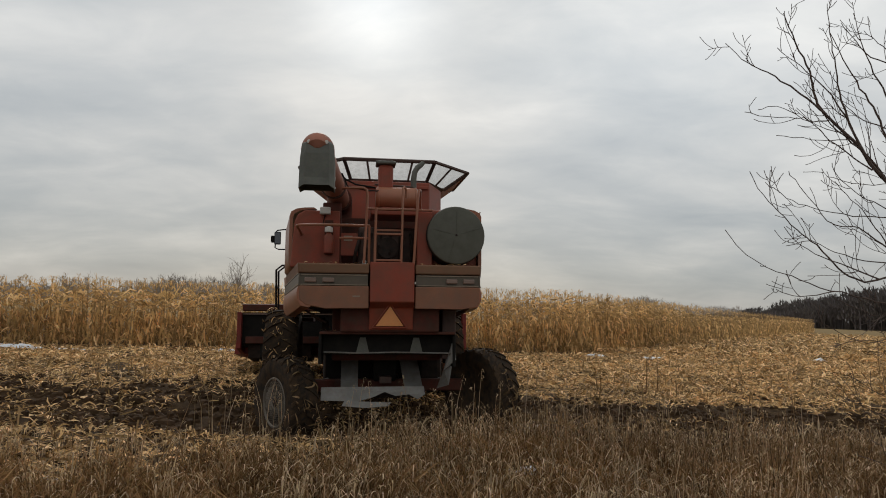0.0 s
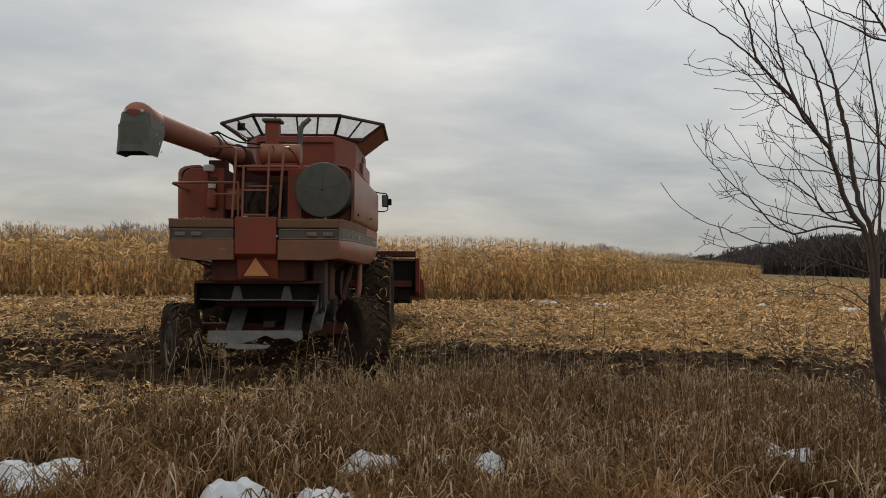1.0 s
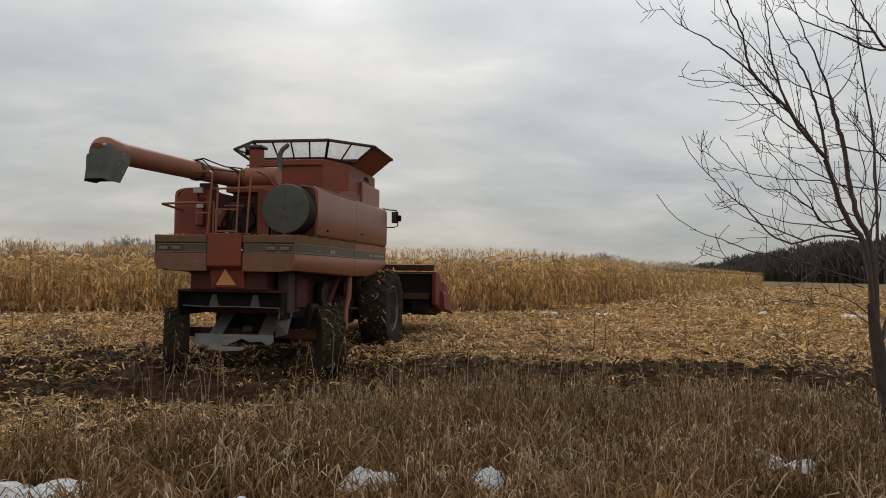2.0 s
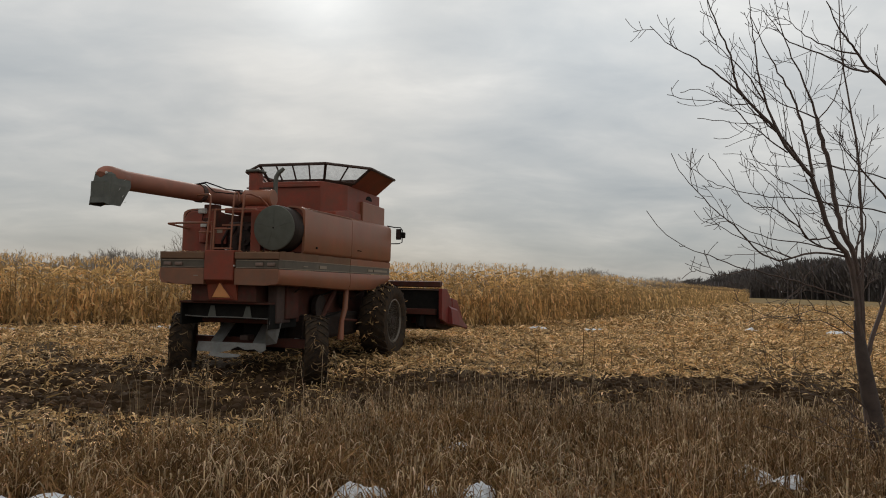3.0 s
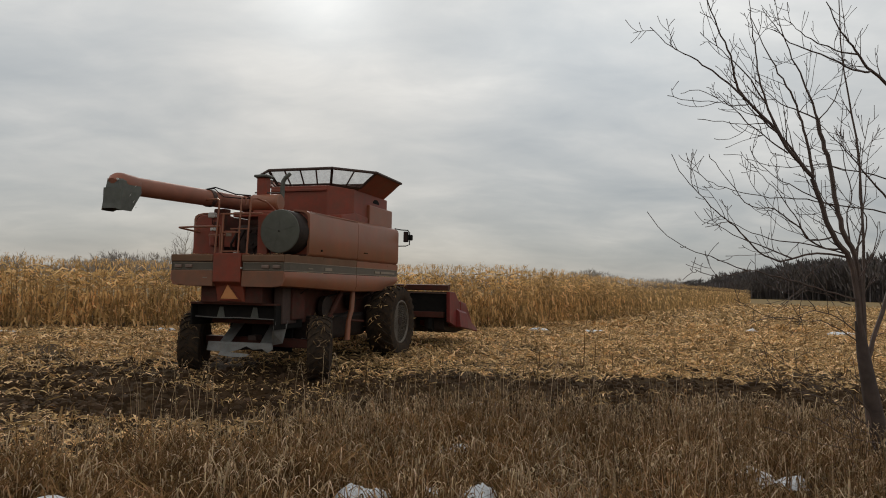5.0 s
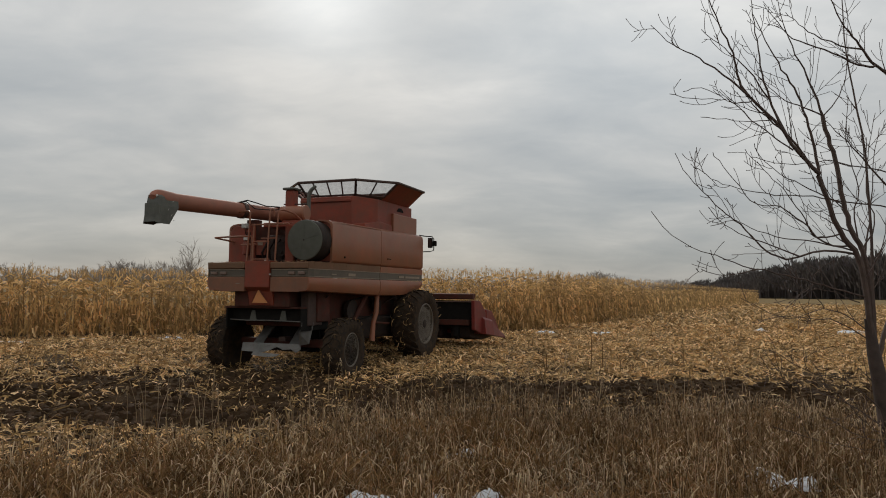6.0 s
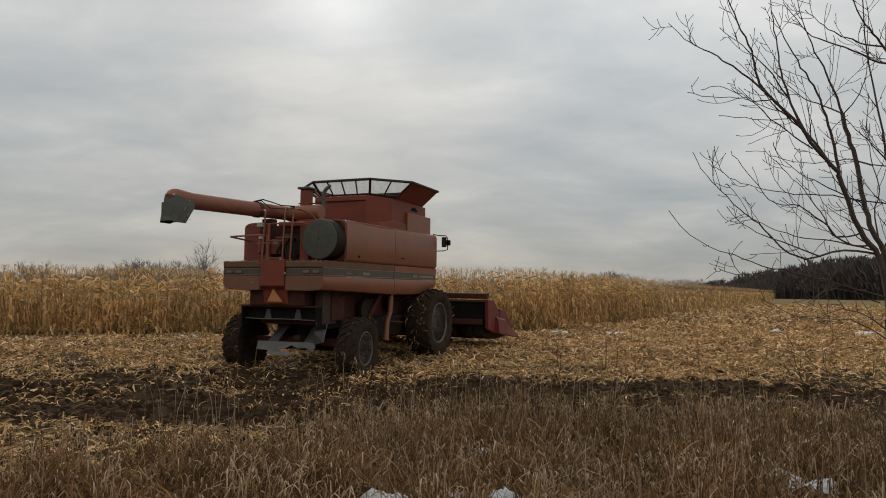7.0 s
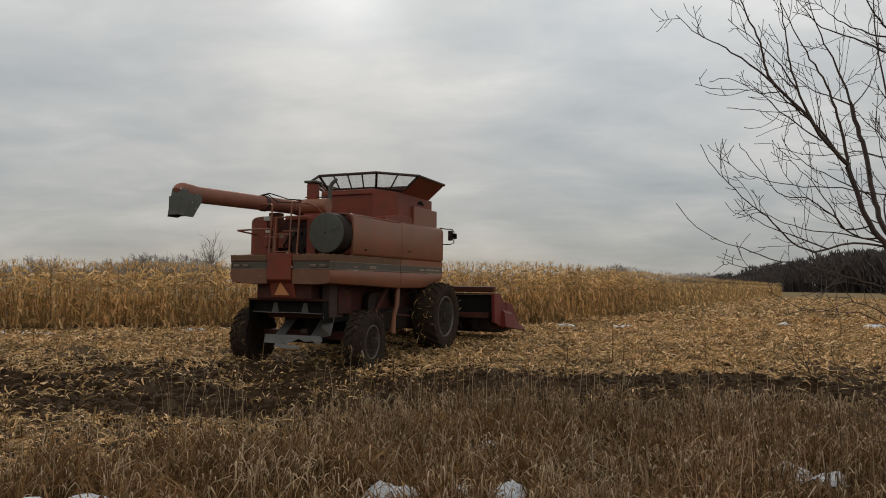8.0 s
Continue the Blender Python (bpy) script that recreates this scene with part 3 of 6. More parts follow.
def unloading_auger():
    a, b = Vector((-0.95, -1.72, 3.42)), Vector((-0.74, 1.9, 3.50))
    aug = add("unloading_auger", AUGERPAINT, lambda bm: tube(bm, [a, a.lerp(b, 0.5), b], 0.165, 24), "faded red unloading auger tube", True)
    add("auger_elbow", DARKRED, lambda bm: tube(bm, [b - Vector((0, 0.25, 0)), b + Vector((0, 0.05, 0)), b + Vector((0, 0.22, -0.1)), b + Vector((0, 0.28, -0.3)), b + Vector((0, 0.28, -0.7))], [0.19, 0.2, 0.2, 0.19, 0.19], 20), "", True, aug)
    # domed end and the hanging rubber spout
    add("auger_end", AUGERPAINT, lambda bm: tube(bm, [a + Vector((0, 0.30, 0)), a + Vector((0, 0.28, 0)), a + Vector((0, -0.03, 0.010)), a + Vector((0, -0.10, 0.008)), a + Vector((0, -0.14, 0.002)), a + Vector((0, -0.165, -0.012)), a + Vector((0, -0.172, -0.03))], [0.168, 0.183, 0.187, 0.178, 0.155, 0.118, 0.05], 24), "rounded auger end", True, aug)
    def spout(bm):
        rows = []
        for z, y0, y1, w in ((3.545, -1.875, -1.66, 0.085), (3.515, -1.90, -1.60, 0.125), (3.46, -1.925, -1.42, 0.172), (3.29, -1.945, -1.42, 0.190), (3.13, -1.975, -1.53, 0.192), (2.98, -2.0, -1.65, 0.194)):
            cx = -0.945
            o = [(cx - w, y0 + 0.05), (cx - w * 0.72, y0), (cx + w * 0.72, y0), (cx + w, y0 + 0.05), (cx + w, y1 - 0.04), (cx + w * 0.8, y1), (cx - w * 0.8, y1), (cx - w, y1 - 0.04)]
            rows.append([bm.verts.new((x, y, z - (0.03 if (z < 3.0 and abs(x - cx) > w * 0.9) else 0))) for x, y in o])
        inner = [bm.verts.new(((v.co.x + 0.945) * 0.93 - 0.945, (v.co.y + 1.8) * 0.93 - 1.8, v.co.z + 0.002)) for v in rows[-1]]
        deep = [bm.verts.new((v.co.x, v.co.y, v.co.z + 0.35)) for v in inner]
        rows += [inner, deep]
        for p, q in zip(rows, rows[1:]):
            for k in range(8):
                bm.faces.new((p[k], p[(k + 1) % 8], q[(k + 1) % 8], q[k]))
        bm.faces.new(rows[0]), bm.faces.new(rows[-1])
    sp = add("rubber_spout", BOOT, spout, "dark grey hanging rubber spout", False, aug)
    for x in (-1.04, -0.85):
        add("spout_bolt", WHITE, lambda bm, x=x: lathe(bm, [(0.004, -0.012), (0.022, -0.01), (0.022, 0.01), (0.004, 0.012)], (x, -1.925, 3.475), "y", 10), "", False, aug)
    # scuffs with torn pale edges
    for y, z, h in ((-1.74, 3.20, 0.06), (-1.66, 3.10, 0.05), (-1.60, 3.02, 0.025), (-1.62, 3.38, 0.03)):
        bm = bmesh.new()
        wx = -0.945 + 0.187 + (3.2 - z) * 0.035
        slab(bm, [(wx, y, z), (wx, y + 0.03, z + h * 0.7), (wx, y + 0.035, z + h), (wx, y + 0.012, z + h * 0.5)], 0.01)
        part("spout_scuff", bm, WHITE, aug, "pale worn scuff")
    # saddle, hoses and clamp over the tube
    bar("hose", BLACK, [(-0.80, 0.35, 3.62), (-0.74, 0.6, 3.70), (-0.66, 0.85, 3.66), (-0.5, 0.95, 3.60), (-0.2, 1.05, 3.58)], 0.014, "black hydraulic hose", 6, aug)
    bar("hose", BLACK, [(-0.86, 0.25, 3.60), (-0.70, 0.5, 3.66), (-0.62, 0.72, 3.52), (-0.3, 0.9, 3.50), (-0.1, 1.0, 3.52)], 0.012, "black hydraulic hose", 6, aug)
    add("auger_clamp", RUST, lambda bm: tube(bm, [a.lerp(b, 0.60), a.lerp(b, 0.63)], 0.182, 20), "", True, aug)
    boxpart("auger_saddle", DARKRED, -0.98, -0.70, 0.90, 1.10, 3.12, 3.30, 0.02)
    boxpart("work_light", WHITE, -1.02, -0.86, 0.76, 0.86, 3.10, 3.21, 0.02, "pale work light")


def ladder_and_rails():
    lad = bar("ladder", FADED, [(-0.22, 0.14, 2.30), (-0.215, 0.15, 2.8), (-0.21, 0.16, 3.12)], 0.019, "rear ladder of thin faded red bars")
    bar("ladder_rail", FADED, [(0.15, 0.14, 2.30), (0.16, 0.15, 2.8), (0.165, 0.18, 3.30), (0.17, 0.20, 3.41), (0.19, 0.23, 3.44), (0.22, 0.25, 3.40), (0.22, 0.26, 3.28)], 0.017, "", 8, lad)
    for z in (2.37, 2.74, 2.83):
        boxpart("rung", FADED, -0.22, 0.16, 0.13 if z < 2.8 else 0.40, 0.20 if z < 2.8 else 0.43, z - 0.013, z + 0.013, 0.005, "", lad)
    boxpart("platform_rail", FADED, -0.34, 0.60, 0.22, 0.28, 3.095, 3.125, 0.006, "", lad)
    bar("handrail", FADED, [(0.33, 0.16, 2.32), (0.36, 0.16, 2.9), (0.385, 0.17, 3.30), (0.40, 0.19, 3.39), (0.43, 0.30, 3.41), (0.46, 0.62, 3.37), (0.50, 0.9, 3.22)], 0.019, "curved grab rail")
    bar("handrail", FADED, [(-0.37, 0.14, 2.32), (-0.345, 0.16, 2.9), (-0.335, 0.18, 3.30), (-0.345, 0.19, 3.37), (-0.39, 0.20, 3.40), (-0.60, 0.24, 3.40), (-0.80, 0.30, 3.39)], 0.019, "curved grab rail")
    bar("cross_rail", FADED, [(-0.3, 0.2, 2.86), (-0.9, 0.2, 2.86), (-1.28, 0.22, 2.85), (-1.31, 0.28, 2.85), (-1.28, 0.90, 2.80)], 0.02, "horizontal guard rail")
    bar("cross_rail", FADED, [(-0.3, 0.35, 2.70), (-0.72, 0.4, 2.70)], 0.018)
    bar("rail_post", FADED, [(-0.30, 0.2, 2.32), (-0.30, 0.2, 2.86)], 0.018)
    # fire extinguisher on the corner cover
    ex = add("extinguisher", RED, lambda bm: lathe(bm, [(0.03, 2.50), (0.075, 2.52), (0.075, 2.76), (0.045, 2.80), (0.02, 2.84)], (-0.88, 0.77, 0.0), "z", 16), "small red fire extinguisher", True)
    add("valve", WHITE, lambda bm: lathe(bm, [(0.01, 2.82), (0.06, 2.83), (0.06, 2.90), (0.01, 2.92)], (-0.88, 0.77, 0.0), "z", 12), "pale valve cap", False, ex)
    add("bracket", DARKRED, lambda bm: box(bm, -0.94, -0.82, 0.845, 0.86, 2.5, 3.02, 0.0), "", False, ex)
    # left boarding rails by the cab
    for y in (5.6, 6.1):
        bar("cab_rail", BLACK, [(-2.0, y, 1.6), (-2.1, y, 1.8), (-2.12, y, 2.62), (-2.0, y, 2.72), (-1.6, y, 2.72)], 0.022)
    boxpart("cab_platform", DARKRED, -2.15, -1.3, 5.4, 6.4, 1.52, 1.6, 0.01)
    bar("cab_rail", BLACK, [(-2.12, 5.6, 2.25), (-2.12, 6.1, 2.25)], 0.018)


def spreader():
    # solid black fill paints the shade inside the chopper, which is open behind
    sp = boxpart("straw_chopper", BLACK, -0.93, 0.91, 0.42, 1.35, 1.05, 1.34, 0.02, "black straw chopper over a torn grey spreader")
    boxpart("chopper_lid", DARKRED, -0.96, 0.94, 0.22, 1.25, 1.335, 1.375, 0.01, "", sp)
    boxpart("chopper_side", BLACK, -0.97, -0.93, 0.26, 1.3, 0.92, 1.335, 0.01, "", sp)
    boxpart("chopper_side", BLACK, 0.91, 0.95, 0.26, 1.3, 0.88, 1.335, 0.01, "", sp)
    bar("chopper_bar", STEEL, [(-0.9, 0.33, 1.09), (-0.45, 0.32, 1.075), (0.1, 0.33, 1.085), (0.9, 0.33, 1.07)], 0.011, "", 6, sp)
    for x in (-0.36, 0.40):
        bm = bmesh.new()
        slab(bm, [(x - 0.09, 0.40, 1.08), (x + 0.09, 0.40, 1.08), (x + 0.04, 0.41, 1.29), (x - 0.04, 0.41, 1.29)], 0.012)
        part("guide_fin", bm, BOOT, sp, "grey guide fin")
    for x0, x1, tilt in ((-0.66, -0.40, -0.02), (0.22, 0.50, 0.03)):
        bm = bmesh.new()
        slab(bm, [(x0, 1.42, 1.03), (x1, 1.42, 1.02), (x1 + 0.01 + tilt, 0.84, 0.565), ((x0 + x1) / 2, 0.83, 0.54), (x0 + 0.02 + tilt, 0.84, 0.57)], 0.012)
        part("deflector_flap", bm, STEEL, sp, "grey sheet metal flap")
    def tray(bm):
        slab(bm, [(-0.94, 0.83, 0.56), (0.56, 0.83, 0.565), (0.58, 0.81, 0.45), (0.47, 0.80, 0.38), (0.34, 0.80, 0.45), (0.14, 0.79, 0.43), (-0.02, 0.79, 0.49), (-0.18, 0.78, 0.42), (-0.40, 0.78, 0.36), (-0.94, 0.78, 0.375)], 0.012)
    add("spreader_tray", STEEL, tray, "torn pale grey spreader sheet", False, sp)
    bm = bmesh.new()
    slab(bm, [(-0.60, 0.76, 0.37), (0.08, 0.75, 0.34), (0.02, 0.73, 0.29), (-0.30, 0.72, 0.27), (-0.64, 0.73, 0.30)], 0.01)
    part("torn_sheet", bm, STEEL, sp, "bent torn sheet")
    bm = bmesh.new()
    slab(bm, [(0.93, 0.30, 1.32), (0.945, 0.62, 1.32), (0.98, 0.66, 1.02), (0.90, 0.62, 0.60), (0.72, 0.55, 0.56), (0.80, 0.40, 0.82), (0.95, 0.26, 0.98)], 0.012)
    part("side_stay", bm, STEEL, sp)
    for x in (-0.5, 0.1):
        add("spreader_disc", GRIME, lambda bm, x=x: lathe(bm, [(0.03, 0.36), (0.30, 0.38), (0.30, 0.40), (0.03, 0.46)], (x, 1.3, 0.0), "z", 18), "", False, sp)
    # added black sheet: painted shade behind the tray
    boxpart("spreader_shade", BLACK, -0.9, 0.6, 1.5, 1.54, 0.35, 1.05, 0.0, "", sp)


def undercarriage():
    boxpart("rear_axle", DARKRED, -1.3, 1.3, 1.22, 1.38, 0.46, 0.64, 0.02, "grimy rear axle beam")
    # arm coloured black for the shade behind the flaps
    boxpart("axle_arm", BLACK, -0.18, 0.18, 1.2, 1.6, 0.60, 1.0, 0.04)
    boxpart("drive_axle", DARKRED, -1.15, 1.15, 4.85, 5.25, 0.65, 1.05, 0.05)
    boxpart("side_plate", DARKRED, 0.82, 1.02, 0.75, 1.25, 1.05, 1.70, 0.02, "grimy side gearbox plate")
    boxpart("gusset", RUST, 0.78, 0.98, 0.45, 1.0, 0.98, 1.70, 0.02)
    # added dark box that stops light passing beneath the body
    boxpart("underbody_block", GRIME, -0.95, 0.95, 1.7, 4.5, 0.55, 1.1, 0.08)
    bar("prop_stand", FADED, [(1.22, 3.1, 1.65), (1.22, 3.06, 1.2), (1.2, 2.96, 0.95), (1.2, 2.9, 0.52)], [0.06, 0.065, 0.055, 0.075], "hanging red prop", 10)
    bar("cross_strut", DARKRED, [(0.95, 2.2, 0.8), (1.1, 2.75, 1.6)], 0.06)
    bar("cross_strut", DARKRED, [(1.1, 3.2, 0.95), (1.15, 3.9, 0.9)], 0.03)
    add("belt_pulley", GRIME, lambda bm: lathe(bm, [(0.04, -0.05), (0.26, -0.05), (0.26, 0.05), (0.04, 0.05)], (0.95, 2.3, 1.25), "x", 24))
    add("belt_pulley", GRIME, lambda bm: lathe(bm, [(0.04, -0.05), (0.18, -0.05), (0.18, 0.05), (0.04, 0.05)], (0.95, 3.6, 1.35), "x", 24))
    add("belt_pulley", GRIME, lambda bm: lathe(bm, [(0.04, -0.05), (0.24, -0.05), (0.24, 0.05), (0.04, 0.05)], (-0.95, 2.4, 1.3), "x", 24))
    def feeder(bm):
        prism(bm, [(5.3, 1.75), (5.3, 1.05), (7.5, 0.40), (7.6, 1.15)], "x", -0.62, 0.55, 0.02)
    add("feeder_house", DARKRED, feeder)


def tyre_mesh(bm, r, w, lug, k=1.0):
    h = w / 2
    lathe(bm, [(r * k * 0.56, -h * 0.72), (r * k * 0.66, -h * 0.93), (r * 0.80, -h), (r * 0.92, -h * 0.94), (r - lug, -h * 0.80), (r - lug * 0.7, 0.0), (r - lug, h * 0.80), (r * 0.92, h * 0.94), (r * 0.80, h), (r * k * 0.66, h * 0.93), (r * k * 0.56, h * 0.72)], (0, 0, 0), "x", 40)


def lug_mesh(r, w, lug, s):
    """One raised bar of the tread, at angle 0, on one half of the tyre."""
    bm, h, pts = bmesh.new(), w / 2, []
    for u, da, rr in ((0.02, 0.0, r), (0.55, 0.12, r), (0.96, 0.26, r - lug * 0.7)):
        for d in (-0.045, 0.045):
            for q in (rr, rr - lug * 1.3):
                a = da + d
                pts.append(bm.verts.new((s * u * h, q * math.cos(a), q * math.sin(a))))
    for j in (0, 4):
        A, B = pts[j:j + 4], pts[j + 4:j + 8]
        bm.faces.new((A[0], A[2], B[2], B[0])), bm.faces.new((A[1], A[0], B[0], B[1]))
        bm.faces.new((A[2], A[3], B[3], B[2]))
    bm.faces.new((pts[0], pts[1], pts[3], pts[2])), bm.faces.new((pts[8], pts[9], pts[11], pts[10]))
    bmesh.ops.recalc_face_normals(bm, faces=bm.faces)
    me = bpy.data.meshes.new("lug")
    bm.to_mesh(me)
    bm.free()
    me.materials.append(RUBBER)
    return me


def make_wheel(name, r, w, side, rng, k=1.0):
    wh = new(name)
    wh.parent = combine
    bm = bmesh.new()
    tyre_mesh(bm, r, w, r * 0.045, k)
    part("tyre", bm, RUBBER, wh, "muddy lugged tyre", True)
    for s in (-1, 1):
        me, n = lug_mesh(r, w, r * 0.05, s), 22
        for i in range(n):
            lg = new("lug", me)
            lg.parent = wh
            lg.matrix_basis = pose(0, 0, 0, 360.0 * (i + (0.5 if s > 0 else 0)) / n)
    bm = bmesh.new()
    h = w / 2 * side
    lathe(bm, [(r * k * 0.585, -h * 0.7), (r * k * 0.57, -h * 0.6), (r * k * 0.52, h * 0.1), (r * k * 0.50, h * 0.35), (r * k * 0.30, h * 0.30), (r * k * 0.26, h * 0.42), (r * k * 0.06, h * 0.44)], (0, 0, 0), "x", 32)
    part("rim", bm, RIM, wh, "dusty pale grey rim")
    bm = bmesh.new()
    lathe(bm, [(r * k * 0.585, h * 0.72), (r * k * 0.60, h * 0.82), (r * k * 0.565, h * 0.84), (r * k * 0.53, h * 0.55), (r * k * 0.525, h * 0.3)], (0, 0, 0), "x", 32)
    part("rim_flange", bm, RIM, wh, "dusty pale rim flange")
    bm = bmesh.new()
    lathe(bm, [(r * k * 0.02, h * 0.43), (r * k * 0.13, h * 0.44), (r * k * 0.12, h * 0.75), (r * k * 0.02, h * 0.78)], (0, 0, 0), "x", 16)
    part("hub", bm, GRIME, wh, "greasy hub")
    for i in range(8):
        a = 2 * math.pi * i / 8
        bm = bmesh.new()
        lathe(bm, [(0.004, h * 0.42), (0.018, h * 0.43), (0.018, h * 0.50), (0.004, h * 0.51)], (0, r * 0.2 * math.cos(a), r * 0.2 * math.sin(a)), "x", 6)
        part("wheel_nut", bm, GRIME, wh)
    # leaves and mud packed between the lugs: thin curled strands standing off the tread
    verts, faces = [], []
    for i in range(130 if r > 0.8 else 90):
        a, u = rng.uniform(0, 6.283), rng.uniform(-0.95, 0.95) * w / 2
        ln, wd = rng.uniform(0.05, 0.26), rng.uniform(0.004, 0.011)
        turn, curl, lift = rng.uniform(0, 6.283), rng.gauss(0, 1.2), rng.uniform(0.0, 0.09)
        b, x, aa, n = len(verts), u, a, 6
        for q in range(n):
            f = q / (n - 1)
            t = turn + curl * f
            x = max(-w * 0.53, min(w * 0.53, x + math.cos(t) * ln / n))
            aa += math.sin(t) * ln / n / r
            rr = r * 0.985 + lift * math.sin(3.1 * f)
            tx, ta = -math.sin(t) * wd, math.cos(t) * wd / r
            ww = 0.35 if q in (0, n - 1) else 1.0
            for s in (-1, 1):
                verts.append((x + s * tx * ww, (rr + s * 0.006) * math.cos(aa + s * ta * ww), (rr + s * 0.006) * math.sin(aa + s * ta * ww)))
        for q in range(n - 1):
            faces.append((b + 2 * q, b + 2 * q + 1, b + 2 * q + 3, b + 2 * q + 2))
    strips("caught_leaves", verts, faces, HUSK if r > 0.8 else MUDLEAF, "dry corn leaves caught on the tyre", "", wh)
    return wh


def make_header():
    hd = new("corn_header")
    hd.parent = combine
    tagged(hd, "red corn header with pointed dividers")
    def sub(name, mat, build, label=""):
        bm = bmesh.new()
        build(bm)
        return part(name, bm, mat, hd, label)
    X0, X1 = -3.05, 2.22
    sub("top_beam", DARKRED, lambda bm: prism(bm, [(7.35, 1.64), (7.35, 1.50), (7.50, 1.48), (7.62, 1.62), (7.55, 1.66)], "x", X0, X1, 0.01), "dull red top shield")
    sub("beam_edge", EDGE, lambda bm: box(bm, X0, X1, 7.36, 7.40, 1.40, 1.43), "worn bright edge")
    sub("rear_sheet", BLACK, lambda bm: prism(bm, [(7.42, 1.45), (7.5, 1.45), (7.62, 0.75), (7.52, 0.62), (7.40, 0.72)], "x", X0, X1), "dark rear sheet")
    sub("toolbar", DARKRED, lambda bm: box(bm, X0 + 0.1, X1 - 0.1, 7.25, 7.42, 0.72, 0.88, 0.01))
    for s, xe in ((1, X1), (-1, X0)):
        o = [(7.20, 1.46), (7.75, 1.44), (8.35, 1.05), (8.42, 0.62), (8.0, 0.42), (7.25, 0.60)]
        sub("end_plate", HEADRED, lambda bm, xe=xe, s=s, o=o: prism(bm, o, "x", min(xe, xe + s * 0.10), max(xe, xe + s * 0.10), 0.015), "red end plate")
        sub("end_shield", HEADRED, lambda bm, xe=xe, s=s: prism(bm, [(8.3, 1.18), (8.9, 1.10), (9.6, 0.55), (9.6, 0.35), (8.3, 0.45)], "x", min(xe - s * 0.12, xe + s * 0.12), max(xe - s * 0.12, xe + s * 0.12), 0.03), "red end divider")
    n = 7
    for k in range(n):
        x = X0 + (X1 - X0) * k / (n - 1)
        def snout(bm, x=x):
            rows = []
            for y, w, z0, z1 in ((7.9, 0.24, 0.45, 0.98), (8.7, 0.25, 0.36, 0.90), (9.5, 0.18, 0.28, 0.60), (10.2, 0.09, 0.22, 0.38), (10.7, 0.02, 0.20, 0.24)):
                rows.append([bm.verts.new(p) for p in ((x - w, y, z0), (x + w, y, z0), (x + w * 0.8, y, z1 - 0.1), (x + w * 0.3, y, z1), (x - w * 0.3, y, z1), (x - w * 0.8, y, z1 - 0.1))])
            for a, b in zip(rows, rows[1:]):
                for i in range(6):
                    bm.faces.new((a[i], a[(i + 1) % 6], b[(i + 1) % 6], b[i]))
            bm.faces.new(rows[0]), bm.faces.new(rows[-1])
        sub("divider_snout", HEADRED, snout, "red pointed divider")
    sub("cross_auger", GRIME, lambda bm: tube(bm, [(X0 + 0.1, 7.85, 0.95), (X1 - 0.1, 7.85, 0.95)], 0.2, 16))
    for k in range(n - 1):
        x = X0 + (X1 - X0) * (k + 0.5) / (n - 1)
        sub("row_unit", GRIME, lambda bm, x=x: prism(bm, [(7.45, 0.74), (7.5, 0.36), (8.6, 0.22), (9.6, 0.25), (9.6, 0.34), (8.2, 0.62)], "x", x - 0.30, x + 0.30, 0.02), "greasy row unit")
    for x in (X0 + 0.5, X1 - 0.5):
        sub("skid_foot", BLACK, lambda bm, x=x: prism(bm, [(7.3, 0.7), (7.6, 0.7), (7.75, 0.33), (7.35, 0.30), (7.25, 0.4)], "x", x - 0.06, x + 0.06))
    return hd


